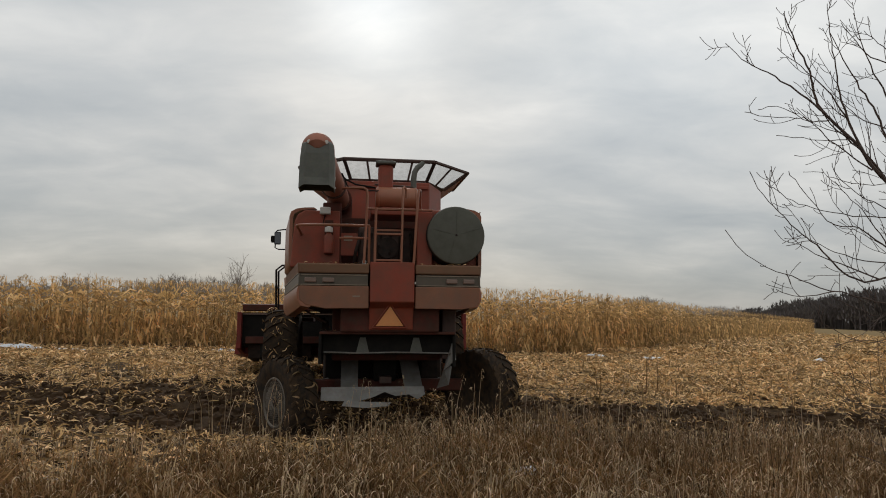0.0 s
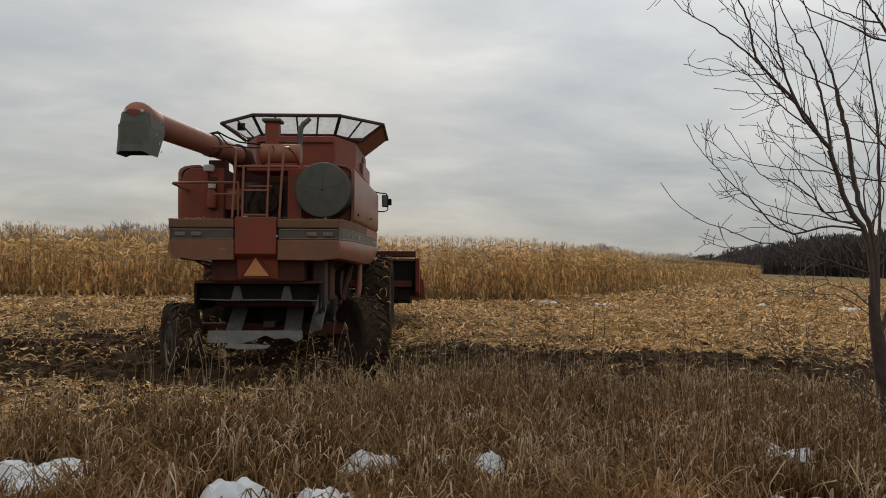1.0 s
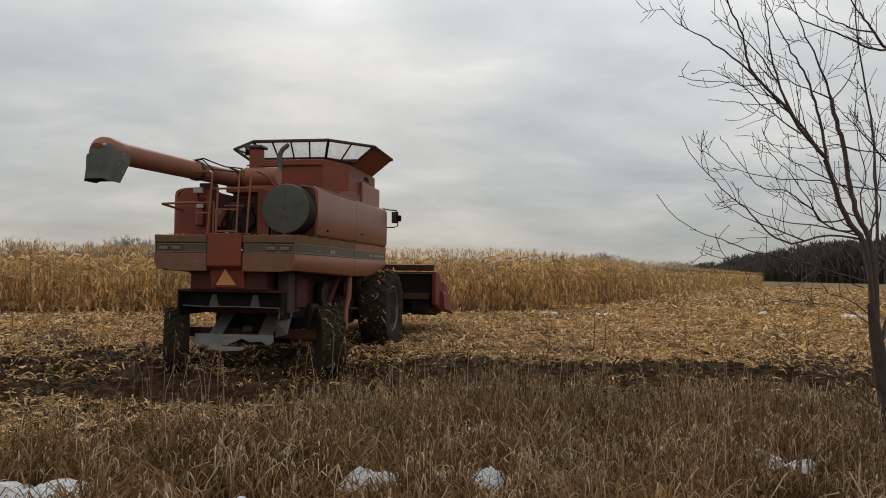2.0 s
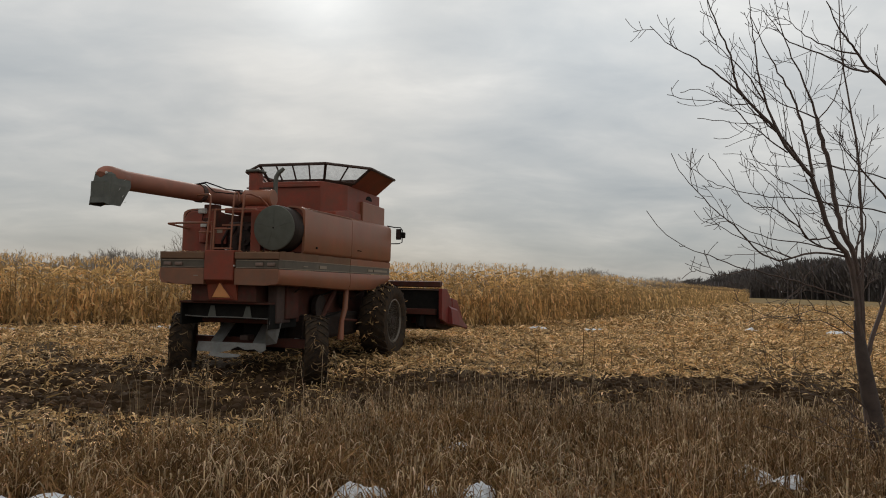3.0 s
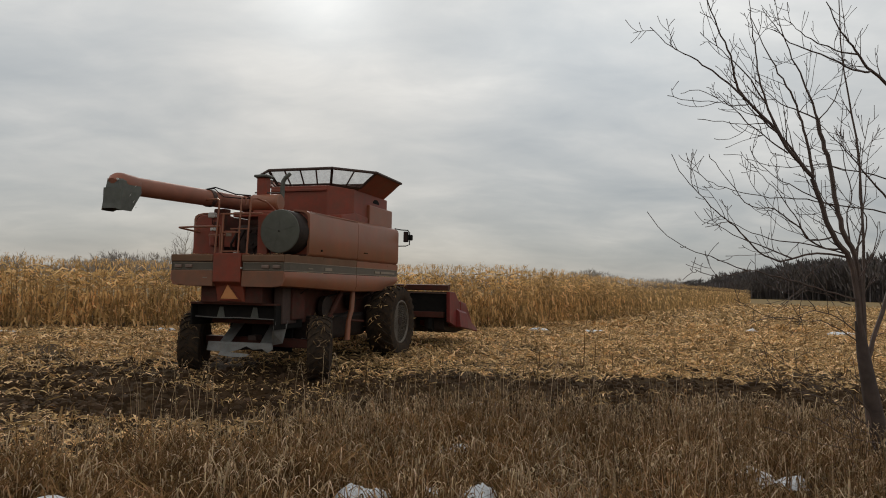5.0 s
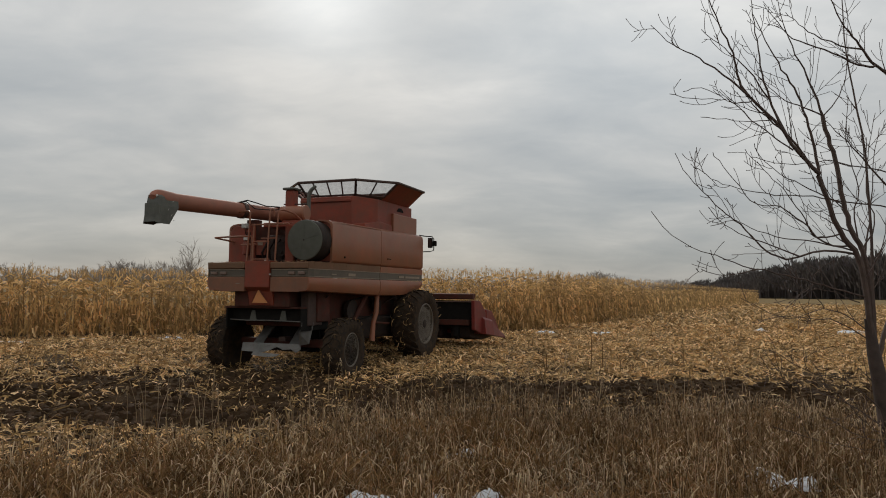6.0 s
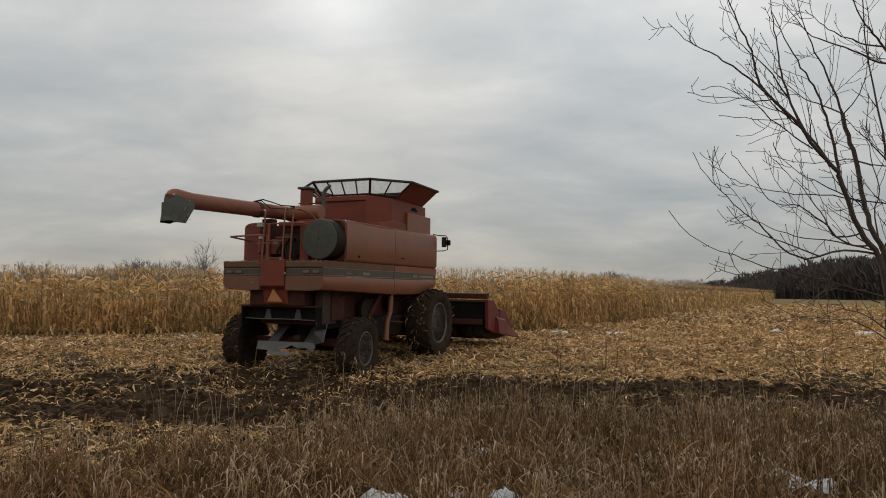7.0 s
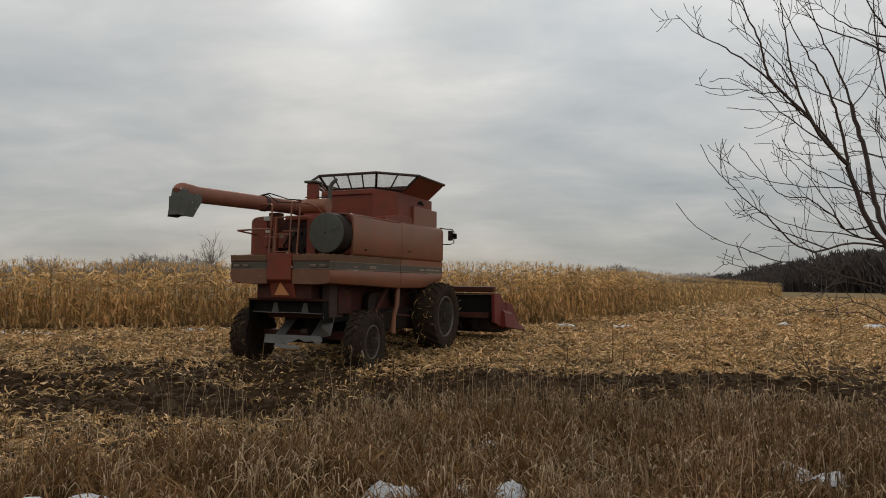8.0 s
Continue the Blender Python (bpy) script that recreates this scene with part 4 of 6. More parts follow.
def small_fittings():
    # drive belts and guards under the skirts, hitch, cables, chaff lying on the ledges
    for s in (-1, 1):
        bar("drive_belt", BLACK, [(s * 0.99, 2.3, 1.50), (s * 0.99, 2.9, 1.58), (s * 0.99, 3.6, 1.53)], 0.018)
        bar("drive_belt", BLACK, [(s * 0.99, 2.3, 1.0), (s * 0.99, 3.0, 1.08), (s * 0.99, 3.6, 1.17)], 0.018)
        bar("skirt_stay", RUST, [(s * 1.28, 1.0, 1.72), (s * 0.9, 1.1, 1.5)], 0.018)
        bar("skirt_stay", RUST, [(s * 1.28, 4.2, 1.64), (s * 0.9, 4.1, 1.4)], 0.018)
    boxpart("tow_hitch", RUST, -0.09, 0.09, 0.95, 1.3, 0.60, 0.70, 0.01)
    bar("hydraulic_ram", STEEL, [(0.85, 1.45, 0.62), (1.28, 1.42, 0.56)], 0.03, "", 10)
    bar("hydraulic_ram", STEEL, [(-0.85, 1.45, 0.62), (-1.28, 1.42, 0.56)], 0.03, "", 10)
    bar("lamp_cable", BLACK, [(-0.94, 0.83, 3.10), (-0.97, 0.85, 2.98), (-0.90, 0.84, 2.95)], 0.008, "", 6)
    bar("grab_handle", BLACK, [(1.41, 3.25, 2.50), (1.44, 3.25, 2.50), (1.44, 3.40, 2.50), (1.41, 3.40, 2.50)], 0.010, "", 6)
    bar("top_edge_roll", FADED, [(1.385, 0.68, 3.172), (1.388, 2.9, 3.185)], 0.010, "", 6)
    bar("tank_brace", RUST, [(-0.9, 4.2, 4.05), (0.1, 4.2, 4.22), (1.05, 4.2, 4.05)], 0.02, "", 6)
    r3 = random.Random(77)
    verts, faces = [], []
    spots = [(r3.uniform(-1.2, 1.2), r3.uniform(0.0, 0.3), 2.312) for k in range(70)] + [(r3.uniform(-0.9, 0.9), r3.uniform(0.25, 0.9), 1.382) for k in range(60)]
    for x, y, z in spots:
        a, l, w = r3.uniform(0, 6.28), r3.uniform(0.03, 0.12), r3.uniform(0.004, 0.012)
        b = len(verts)
        ca, sa = math.cos(a), math.sin(a)
        verts += [(x - sa * w, y + ca * w, z), (x + sa * w, y - ca * w, z), (x + ca * l + sa * w, y + sa * l * 0.4 - ca * w, z + 0.015), (x + ca * l - sa * w, y + sa * l * 0.4 + ca * w, z + 0.015)]
        faces.append((b, b + 1, b + 2, b + 3))
    strips("chaff", verts, faces, HUSK, "dry chaff on the ledges", "", combine)


small_fittings()
rear_shroud()
for side in (-1, 1):
    side_shroud(side)
    upper_panel(side)
body_core()
tank_extension()
unloading_auger()
ladder_and_rails()
spreader()
undercarriage()
header = make_header()
rng = random.Random(5)
FRONT_R, REAR_R = 0.90, 0.66
front_wheels = [make_wheel("drive_wheel", FRONT_R, 0.68, s, rng) for s in (-1, 1)]
rear_wheels = [make_wheel("rear_wheel", REAR_R, 0.44, s, rng, 0.92) for s in (-1, 1)]


SNOWS = (
    (-2.85, 5.10, 0.46, 0.28, 0.12), (-1.28, 4.72, 0.30, 0.22, 0.11), (-0.64, 4.68, 0.26, 0.2, 0.11), (-0.42, 5.58, 0.26, 0.15, 0.10),
    (0.57, 5.70, 0.17, 0.22, 0.12), (0.19, 5.80, 0.08, 0.12, 0.07), (0.30, 4.75, 0.10, 0.08, 0.05), (3.15, 6.20, 0.20, 0.18, 0.09), (3.46, 6.10, 0.17, 0.13, 0.08), (2.7, 4.9, 0.3, 0.12, 0.05),
    (-12.9, 21.8, 0.65, 0.35, 0.09), (-14.6, 21.5, 1.0, 0.4, 0.10), (-11.0, 22.6, 0.5, 0.2, 0.06), (-8.6, 23.6, 0.7, 0.2, 0.06), (5.2, 27.8, 0.65, 0.45, 0.12), (7.7, 28.6, 0.55, 0.40, 0.11),
    (19.5, 30.5, 0.8, 0.45, 0.14), (15.5, 30.9, 0.35, 0.3, 0.12), (-0.4, 26.0, 0.5, 0.15, 0.06), (0.45, 7.5, 0.20, 0.10, 0.05), (0.95, 10.2, 0.22, 0.10, 0.06), (-3.9, 6.2, 0.12, 0.08, 0.05))


def before_snow(x, y):
    """In the strip just before a patch of snow."""
    return any(abs(x - a) < c * 0.9 and 0 < b - y < d + 0.40 for a, b, c, d, h in SNOWS)


def on_snow(x, y):
    return any(((x - a) / c) ** 2 + ((y + 0.10 - b) / (d + 0.10)) ** 2 < 1.0 for a, b, c, d, h in SNOWS)


# ---- the standing corn: a headland face, then an edge that runs off along the rows ----
CORNER = Vector((4.4, 29.6))
D1, D2 = Vector((0.943, 0.334)).normalized(), Vector((0.505, 0.863)).normalized()
N1, N2 = Vector((-D1.y, D1.x)), Vector((-D2.y, D2.x))


class Blades:
    """Collects thin strips and stems for one mesh."""
    def __init__(self):
        self.v, self.f = [], []

    def ribbon(self, pts, widths, side):
        b = len(self.v)
        sides = side if isinstance(side, list) else [side] * len(pts)
        for p, w, side in zip(pts, widths, sides):
            self.v.append((p[0] - side[0] * w, p[1] - side[1] * w, p[2] - side[2] * w))
            self.v.append((p[0] + side[0] * w, p[1] + side[1] * w, p[2] + side[2] * w))
        for k in range(len(pts) - 1):
            q = b + 2 * k
            self.f.append((q, q + 1, q + 3, q + 2))

    def stem(self, pts, radii, sides=3):
        b = len(self.v)
        for p, r in zip(pts, radii):
            for k in range(sides):
                a = 2 * math.pi * k / sides
                self.v.append((p[0] + r * math.cos(a), p[1] + r * math.sin(a), p[2]))
        for j in range(len(pts) - 1):
            for k in range(sides):
                q, n = b + j * sides, (k + 1) % sides
                self.f.append((q + k, q + n, q + n + sides, q + k + sides))

    def make(self, name, mat, label, category, parent=None):
        return strips(name, self.v, self.f, mat, label, category, parent)


def corn_plant(leaves, stalks, x, y, h, rng, detail):
    lx, ly = rng.gauss(0, 0.05), rng.gauss(0, 0.05)
    top = (x + lx * h, y + ly * h, h)
    stalks.stem([(x, y, -0.05), (x + lx * h * 0.4, y + ly * h * 0.4, h * 0.5), top], [0.014, 0.011, 0.004])
    n = (21 if detail > 1 else 10) if detail else 5
    turn = rng.uniform(0, 6.28)
    for k in range(n):
        u = 0.07 + 0.90 * ((k + rng.uniform(-0.4, 0.4)) / n) ** 1.15 if k else 0.07
        z0 = h * u
        a = turn + (k % 2) * math.pi + rng.gauss(0, 0.6)
        ca, sa = math.cos(a), math.sin(a)
        bx, by = x + lx * z0, y + ly * z0
        if u < 0.62 and rng.random() < 0.62:
            # a limp leaf hanging down along the stalk
            ln, out, rise = rng.uniform(0.25, 0.60), rng.uniform(0.05, 0.13), rng.uniform(0.0, 0.06)
            drop = ln * rng.uniform(0.75, 1.0)
            w = rng.uniform(0.026, 0.052)
        else:
            # a short curled leaf, arching out
            ln = rng.uniform(0.25, 0.62)
            out, rise = rng.uniform(0.35, 0.75) * ln, rng.uniform(0.02, 0.30) * ln
            drop = rng.uniform(-0.1, 0.55) * ln
            w = rng.uniform(0.022, 0.048)
        w *= 1.0 if detail else 1.4
        pts = [(bx, by, z0), (bx + ca * out * 0.6, by + sa * out * 0.6, z0 + rise), (bx + ca * out * 1.1 + rng.gauss(0, 0.03), by + sa * out * 1.1 + rng.gauss(0, 0.03), z0 + rise * 0.6 - drop * 0.45),
               (bx + ca * out * 1.2 + rng.gauss(0, 0.06), by + sa * out * 1.2 + rng.gauss(0, 0.06), max(0.02, z0 - drop))]
        tw, dt, sides = rng.uniform(-1.2, 1.2), rng.gauss(0, 0.8), []
        for q in range(4):
            c, e = math.cos(tw + dt * q), math.sin(tw + dt * q)
            sides.append((-sa * c, ca * c, e) if u > 0.62 else (-sa * c + ca * e, ca * c + sa * e, 0.15 * e))
        leaves.ribbon(pts, [w * 0.5, w, w * 0.9, w * 0.12], sides)
    if detail and rng.random() < 0.8:
        # hanging ear in its husk
        a, z0 = rng.uniform(0, 6.28), h * rng.uniform(0.38, 0.52)
        bx, by = x + 0.05 * math.cos(a), y + 0.05 * math.sin(a)
        leaves.stem([(bx, by, z0), (bx + 0.05 * math.cos(a), by + 0.05 * math.sin(a), z0 - 0.08), (bx + 0.07 * math.cos(a), by + 0.07 * math.sin(a), z0 - 0.24)], [0.012, 0.032, 0.01], 4)
    # tassel: a few curled dry branches
    for k in range((6 if detail > 1 else 4) if detail else 2):
        a, l = rng.uniform(0, 6.28), rng.uniform(0.05, 0.16)
        ca, sa, up = math.cos(a), math.sin(a), rng.uniform(0.04, 0.22)
        leaves.ribbon([top, (top[0] + l * 0.5 * ca, top[1] + l * 0.5 * sa, h + up), (top[0] + l * ca, top[1] + l * sa, h + up + 0.02), (top[0] + l * 1.3 * ca, top[1] + l * 1.3 * sa, h + up - rng.uniform(0.0, 0.10))],
                      [0.006, 0.007, 0.008, 0.003], (-sa, ca, 0.3))


def make_corn():
    rng = random.Random(11)
    leaves, stalks = Blades(), Blades()
    # rows run along D2; row r lies 0.76 m further left than the last
    for r in range(80):
        off = r * 0.76
        # where the row starts on the headland line
        k = -off * (1 / max(0.2, D1.dot(-N2)))
        start = CORNER + D1 * k
        far_left = start.x < -21
        deep = 140.0 if r < 5 else (9.0 if not far_left else 3.5)
        step = 0.19 if not far_left else 0.3
        s = rng.uniform(0, 0.2)
        while s < deep:
            p = start + D2 * s + Vector((rng.gauss(0, 0.035), rng.gauss(0, 0.035)))
            d = p.length
            front = s < 2.2 or r < 2
            h = 2.12 + 0.34 * min(1, max(0, (p.x + 14) / 17)) + 0.12 * noise.noise((p.x * 0.25, p.y * 0.25, 0)) + rng.gauss(0, 0.08)
            if rng.random() < 0.06:
                h *= rng.uniform(0.75, 0.92)
            detail = 2 if (front and d < 45) else (1 if d < 55 else 0)
            corn_plant(leaves, stalks, p.x, p.y, h, rng, detail)
            s += step * rng.uniform(0.8, 1.25) * (1 if d < 60 else 1.7)
    field = leaves.make("corn_field", LEAF, "tall dry golden corn standing unharvested in dense rows", "corn field")
    stalks.make("stalk_rows", STALK, "thin dry corn stalks", "", field)


# ---- litter, stubble and clods on the cut field ----
def behind_corn(x, y):
    q = Vector((x, y)) - CORNER
    return q.dot(N1) > -0.1 and q.dot(N2) > -0.1


def under_machine(x, y):
    """1 on the trampled mud where the machine comes to stand, 0 outside."""
    q = ((x + 2.35 - 0.42 * (y - 16.5)) / 1.9) ** 2 + ((y - 16.3) / 4.4) ** 2
    return max(0.0, min(1.0, 2.0 * (1 - q)))


def litter_cover(x, y):
    """How thickly husks and leaves lie at a place, 0 to 1."""
    v = y + 0.10 * x + 1.5 * noise.noise((x * 0.35, y * 0.35, 5.0))
    patch = 0.5 + 0.75 * noise.noise((x * 0.55, y * 0.75, 2.0))
    patch -= 0.20 * churned(x, y)
    if v > 13.0:
        lanes = noise.noise((x * 0.9 + y * 0.5, y * 0.25 - x * 0.15, 8.0)) + 0.6 * noise.noise((x * 2.3, y * 1.6, 3.0))
        return max(0.10, min(0.95, 0.55 + 0.25 * patch + 0.75 * lanes)) * min(1, (v - 12.6)) * (1 - 0.7 * under_machine(x, y)) * (0.6 if x > 6.5 + noise.noise((x, y, 6.0)) and v < 16.5 else 1.0) * (1 - 0.5 * churned(x, y))
    if x < -1.2 and y > 5.8:
        return max(0.0, patch + 0.02 - (0.30 if 8.2 < v < 11.2 else 0.0)) * 0.95
    if v > 9:
        return max(0.0, patch - 0.55) * 0.5
    if -2.5 < x < 0.6 and y > 6.0:
        return max(0.0, patch - 0.1) * 0.6
    return 0.03


def make_litter():
    rng = random.Random(23)
    lit, sticks, clods = Blades(), Blades(), Blades()

    def piece(x, y, big):
        """A short curled scrap of husk or leaf."""
        big *= 0.72 + 0.28 * min(1.0, max(0.0, (y + 0.1 * x - 12.8) / 4.0))
        z = soil_height(x, y) + 0.014
        a = rng.uniform(0, 6.28)
        long_one = rng.random() < 0.12
        ln = (rng.uniform(0.24, 0.46) if long_one else rng.uniform(0.09, 0.27)) * big
        w = (rng.uniform(0.008, 0.016) if long_one else rng.uniform(0.009, 0.027)) * big
        ca, sa = math.cos(a), math.sin(a)
        lift = rng.uniform(0.0, 0.06) * big
        tip = max(0.0, rng.gauss(0.0, 0.07)) * big
        roll, twist = rng.gauss(0, 0.6), rng.gauss(0, 0.5)
        bend = rng.uniform(-1.0, 1.0) * ln
        pts, sides = [], []
        for k in range(3):
            f = k / 2 - 0.5
            pts.append((x + ca * ln * f - sa * bend * f * f, y + sa * ln * f + ca * bend * f * f, z + lift * (1 - 4 * f * f) + tip * (f + 0.5) + w * abs(math.sin(roll))))
            c, e = math.cos(roll + twist * f * 2), math.sin(roll + twist * f * 2)
            sides.append((-sa * c, ca * c, e))
        lit.ribbon(pts, [w * 0.55, w, w * 0.35], sides)

    for k in range(205000):
        y = 5.5 + 30 * rng.random() ** 0.85
        x = rng.uniform(-0.80, 0.82) * (y + 2)
        if behind_corn(x, y) or rng.random() > litter_cover(x, y):
            continue
        piece(x, y, 1.0 if y < 22 else 1.2)
    for cx, cy, r, n in ((-1.5, 13.8, 0.22, 70), (-1.0, 13.6, 0.5, 120), (-0.2, 13.2, 0.7, 140)):
        for k in range(n):
            piece(cx + rng.gauss(0, r), cy + rng.gauss(0, r * 0.5), 0.9)
    for k in range(24000):
        y = 32 + 80 * rng.random() ** 1.6
        x = rng.uniform(0.05, 0.80) * y
        if behind_corn(x, y):
            continue
        piece(x, y, 1.5 + y / 60)
    # cut stubs in rows, and stalk lengths lying about
    for k in range(2800):
        y = 6.5 + 38 * rng.random()
        x = rng.uniform(-0.78, 0.80) * (y + 1)
        if behind_corn(x, y) or rng.random() > litter_cover(x, y) + 0.05:
            continue
        z = soil_height(x, y)
        if rng.random() < 0.55:
            r = 0.76
            t = Vector((x, y)).dot(N2)
            q = Vector((x, y)) + N2 * (round(t / r) * r - t)
            h = rng.uniform(0.10, 0.34)
            sticks.stem([(q.x, q.y, z - 0.03), (q.x + rng.gauss(0, 0.03), q.y + rng.gauss(0, 0.03), z + h)], [0.013, 0.011], 5)
        else:
            a, ln = rng.uniform(0, 6.28), rng.uniform(0.2, 0.7)
            sticks.ribbon([(x, y, z + 0.03), (x + ln * math.cos(a), y + ln * math.sin(a), z + 0.03 + rng.uniform(0, 0.12))], [0.011, 0.009], (0, 0, 1))
            sticks.ribbon([(x, y, z + 0.03), (x + ln * math.cos(a), y + ln * math.sin(a), z + 0.03 + rng.uniform(0, 0.12))], [0.011, 0.009], (-math.sin(a), math.cos(a), 0))
    lit.make("corn_litter", HUSK, "dry husks and leaves strewn over the cut field", "crop litter")
    sticks.make("corn_stubble", STALK, "short cut corn stubs and fallen stalks", "stubble")
    for k in range(9500):
        y = rng.uniform(6.8, 15.5)
        x = rng.uniform(-0.85, 0.85) * (y + 1)
        v = y + 0.10 * x
        if not (8.2 < v < 13.8) and rng.random() > 0.25 + churned(x, y):
            continue
        z, s = soil_height(x, y), rng.uniform(0.02, 0.085) * (1 + 0.4 * churned(x, y))
        b = len(clods.v)
        ring = [(s * rng.uniform(0.7, 1.2) * math.cos(a), s * rng.uniform(0.7, 1.2) * math.sin(a)) for a in (0.2, 1.5, 2.7, 3.9, 5.2)]
        for px, py in ring:
            clods.v.append((x + px, y + py, z - 0.02))
        for px, py in ring:
            clods.v.append((x + px * 0.75, y + py * 0.75, z + s * rng.uniform(0.35, 0.75)))
        clods.v.append((x, y, z + s * 0.85))
        for i in range(5):
            j = (i + 1) % 5
            clods.f.append((b + i, b + j, b + 5 + j, b + 5 + i))
            clods.f.append((b + 5 + i, b + 5 + j, b + 10))
    clods.make("soil_clods", CLOD, "dark wet clods of turned soil", "soil")


# ---- the verge: matted dead grass and taller weeds with seed heads ----
def verge_edge(x):
    return 6.2 + 2.2 * min(1, max(0, (x + 2.9) / 3.2)) + 0.7 * noise.noise((x * 0.6, 4.0, 0)) - 0.03 * max(0, x)


def make_verge():
    rng = random.Random(31)
    grass, weeds, heads, pale = Blades(), Blades(), Blades(), Blades()
    made = 0
    while made < 42000:
        y = 3.4 + 7.6 * rng.random()
        x = rng.uniform(-0.85, 0.85) * (y + 0.8)
        edge = verge_edge(x)
        if (y > edge and rng.random() > 0.10 * math.exp(-(y - edge))) or (on_snow(x, y) and rng.random() < 0.86):
            made += 0.2
            continue
        made += 1
        z = soil_height(x, y)
        tuft = 0.5 + 0.9 * noise.noise((x * 1.1, y * 1.1, 9.0)) + 0.5 * noise.noise((x * 3.1, y * 3.1, 4.0))
        if rng.random() > 0.35 + tuft:
            continue
        h = rng.uniform(0.10, 0.32) * (0.6 + 0.7 * max(0, tuft)) * (0.38 if before_snow(x, y) else 1.0)
        a = rng.uniform(0, 6.28)
        lean = rng.uniform(0.15, 1.25) * h
        ca, sa = math.cos(a), math.sin(a)
        w = rng.uniform(0.0025, 0.0075)
        b = rng.uniform(-0.5, 0.5)
        grass.ribbon([(x, y, z - 0.01), (x + ca * lean * 0.25, y + sa * lean * 0.25, z + h * 0.55), (x + ca * lean * 0.7, y + sa * lean * 0.7, z + h * 0.9), (x + ca * lean * 1.2, y + sa * lean * 1.2, z + h * rng.uniform(0.55, 0.95))],
                     [w, w, w * 0.8, w * 0.3], (math.cos(b), math.sin(b), 0))
    for k in range(14000):
        x, y = rng.uniform(-9, 9), rng.uniform(-4.5, 3.6)
        if k % 3 == 0:
            x, y = rng.choice((-1, 1)) * rng.uniform(4, 12), rng.uniform(3.0, 8.0)
            if abs(x) < 0.85 * (y + 0.8):
                continue
        z, a, h = soil_height(x, y), rng.uniform(0, 6.28), rng.uniform(0.10, 0.34)
        lean, w = rng.uniform(0.2, 1.2) * h, rng.uniform(0.004, 0.010)
        grass.ribbon([(x, y, z - 0.01), (x + math.cos(a) * lean * 0.4, y + math.sin(a) * lean * 0.4, z + h * 0.7), (x + math.cos(a) * lean, y + math.sin(a) * lean, z + h * 0.9)], [w, w, w * 0.3], (-math.sin(a), math.cos(a), 0))
    for k in range(5200):
        y = 3.8 + 7.0 * rng.random()
        x = rng.uniform(-0.85, 0.85) * (y + 0.8)
        if y > verge_edge(x) + 1.2 or on_snow(x, y) or before_snow(x, y) or (x < -1.8 and rng.random() < 0.6):
            continue
        z, a = soil_height(x, y), rng.uniform(0, 6.28)
        h, out = rng.uniform(0.16, 0.42), rng.uniform(0.08, 0.38)
        ca, sa, w = math.cos(a), math.sin(a), rng.uniform(0.0025, 0.006)
        pale.ribbon([(x, y, z), (x + ca * out * 0.2, y + sa * out * 0.2, z + h * 0.6), (x + ca * out * 0.55, y + sa * out * 0.55, z + h * 0.95), (x + ca * out * 0.9, y + sa * out * 0.9, z + h * 0.85), (x + ca * out * 1.25, y + sa * out * 1.25, z + h * rng.uniform(0.3, 0.7))],
                    [w * 0.7, w, w, w * 0.7, w * 0.2], (-sa, ca, 0))
    for k in range(8000):
        y = 4.6 + 7.0 * rng.random() ** 0.8
        x = rng.uniform(-0.8, 0.85) * (y + 0.5)
        edge = verge_edge(x)
        thick = 0.5 + 0.9 * noise.noise((x * 0.5, y * 0.6, 15.0))
        if y > edge + 0.6 or rng.random() > thick + (0.25 if x > -1.5 else -0.35):
            continue
        z = soil_height(x, y)
        h = rng.uniform(0.26, 0.60) * (1.0 if rng.random() < 0.9 else 1.4) * (0.75 + 0.5 * thick)
        if on_snow(x, y) or before_snow(x, y):
            continue
        a, lean = rng.uniform(0, 6.28), rng.uniform(0.02, 0.25) * h
        ca, sa = math.cos(a), math.sin(a)
        mid, top = (x + ca * lean * 0.3, y + sa * lean * 0.3, z + h * 0.6), (x + ca * lean, y + sa * lean, z + h)
        (heads if rng.random() < 0.14 else weeds).stem([(x, y, z - 0.02), mid, top], [0.0036, 0.0032, 0.002])
        for j in range(rng.randint(3, 6)):
            u, b = rng.uniform(0.15, 0.9), rng.uniform(0, 6.28)
            p = (x + ca * lean * u, y + sa * lean * u, z + h * u)
            l = rng.uniform(0.05, 0.15)
            weeds.ribbon([p, (p[0] + l * 0.6 * math.cos(b), p[1] + l * 0.6 * math.sin(b), p[2] + 0.03), (p[0] + l * math.cos(b), p[1] + l * math.sin(b), p[2] - rng.uniform(0.0, 0.10))], [0.002, 0.0042, 0.001], (-math.sin(b), math.cos(b), 0))
        if rng.random() < 0.55:
            droop = rng.uniform(0, 6.28)
            cd, sd = math.cos(droop), math.sin(droop)
            for j in range(6):
                b = rng.uniform(0, 6.28)
                f = j / 5
                p = (top[0] + cd * 0.07 * f * f, top[1] + sd * 0.07 * f * f, top[2] - 0.06 + 0.12 * f - 0.05 * f * f)
                heads.ribbon([p, (p[0] + 0.018 * math.cos(b), p[1] + 0.018 * math.sin(b), p[2] + 0.016), (p[0] + 0.03 * math.cos(b), p[1] + 0.03 * math.sin(b), p[2] + 0.02)], [0.003, 0.0045, 0.0015], (-math.sin(b), math.cos(b), 0))
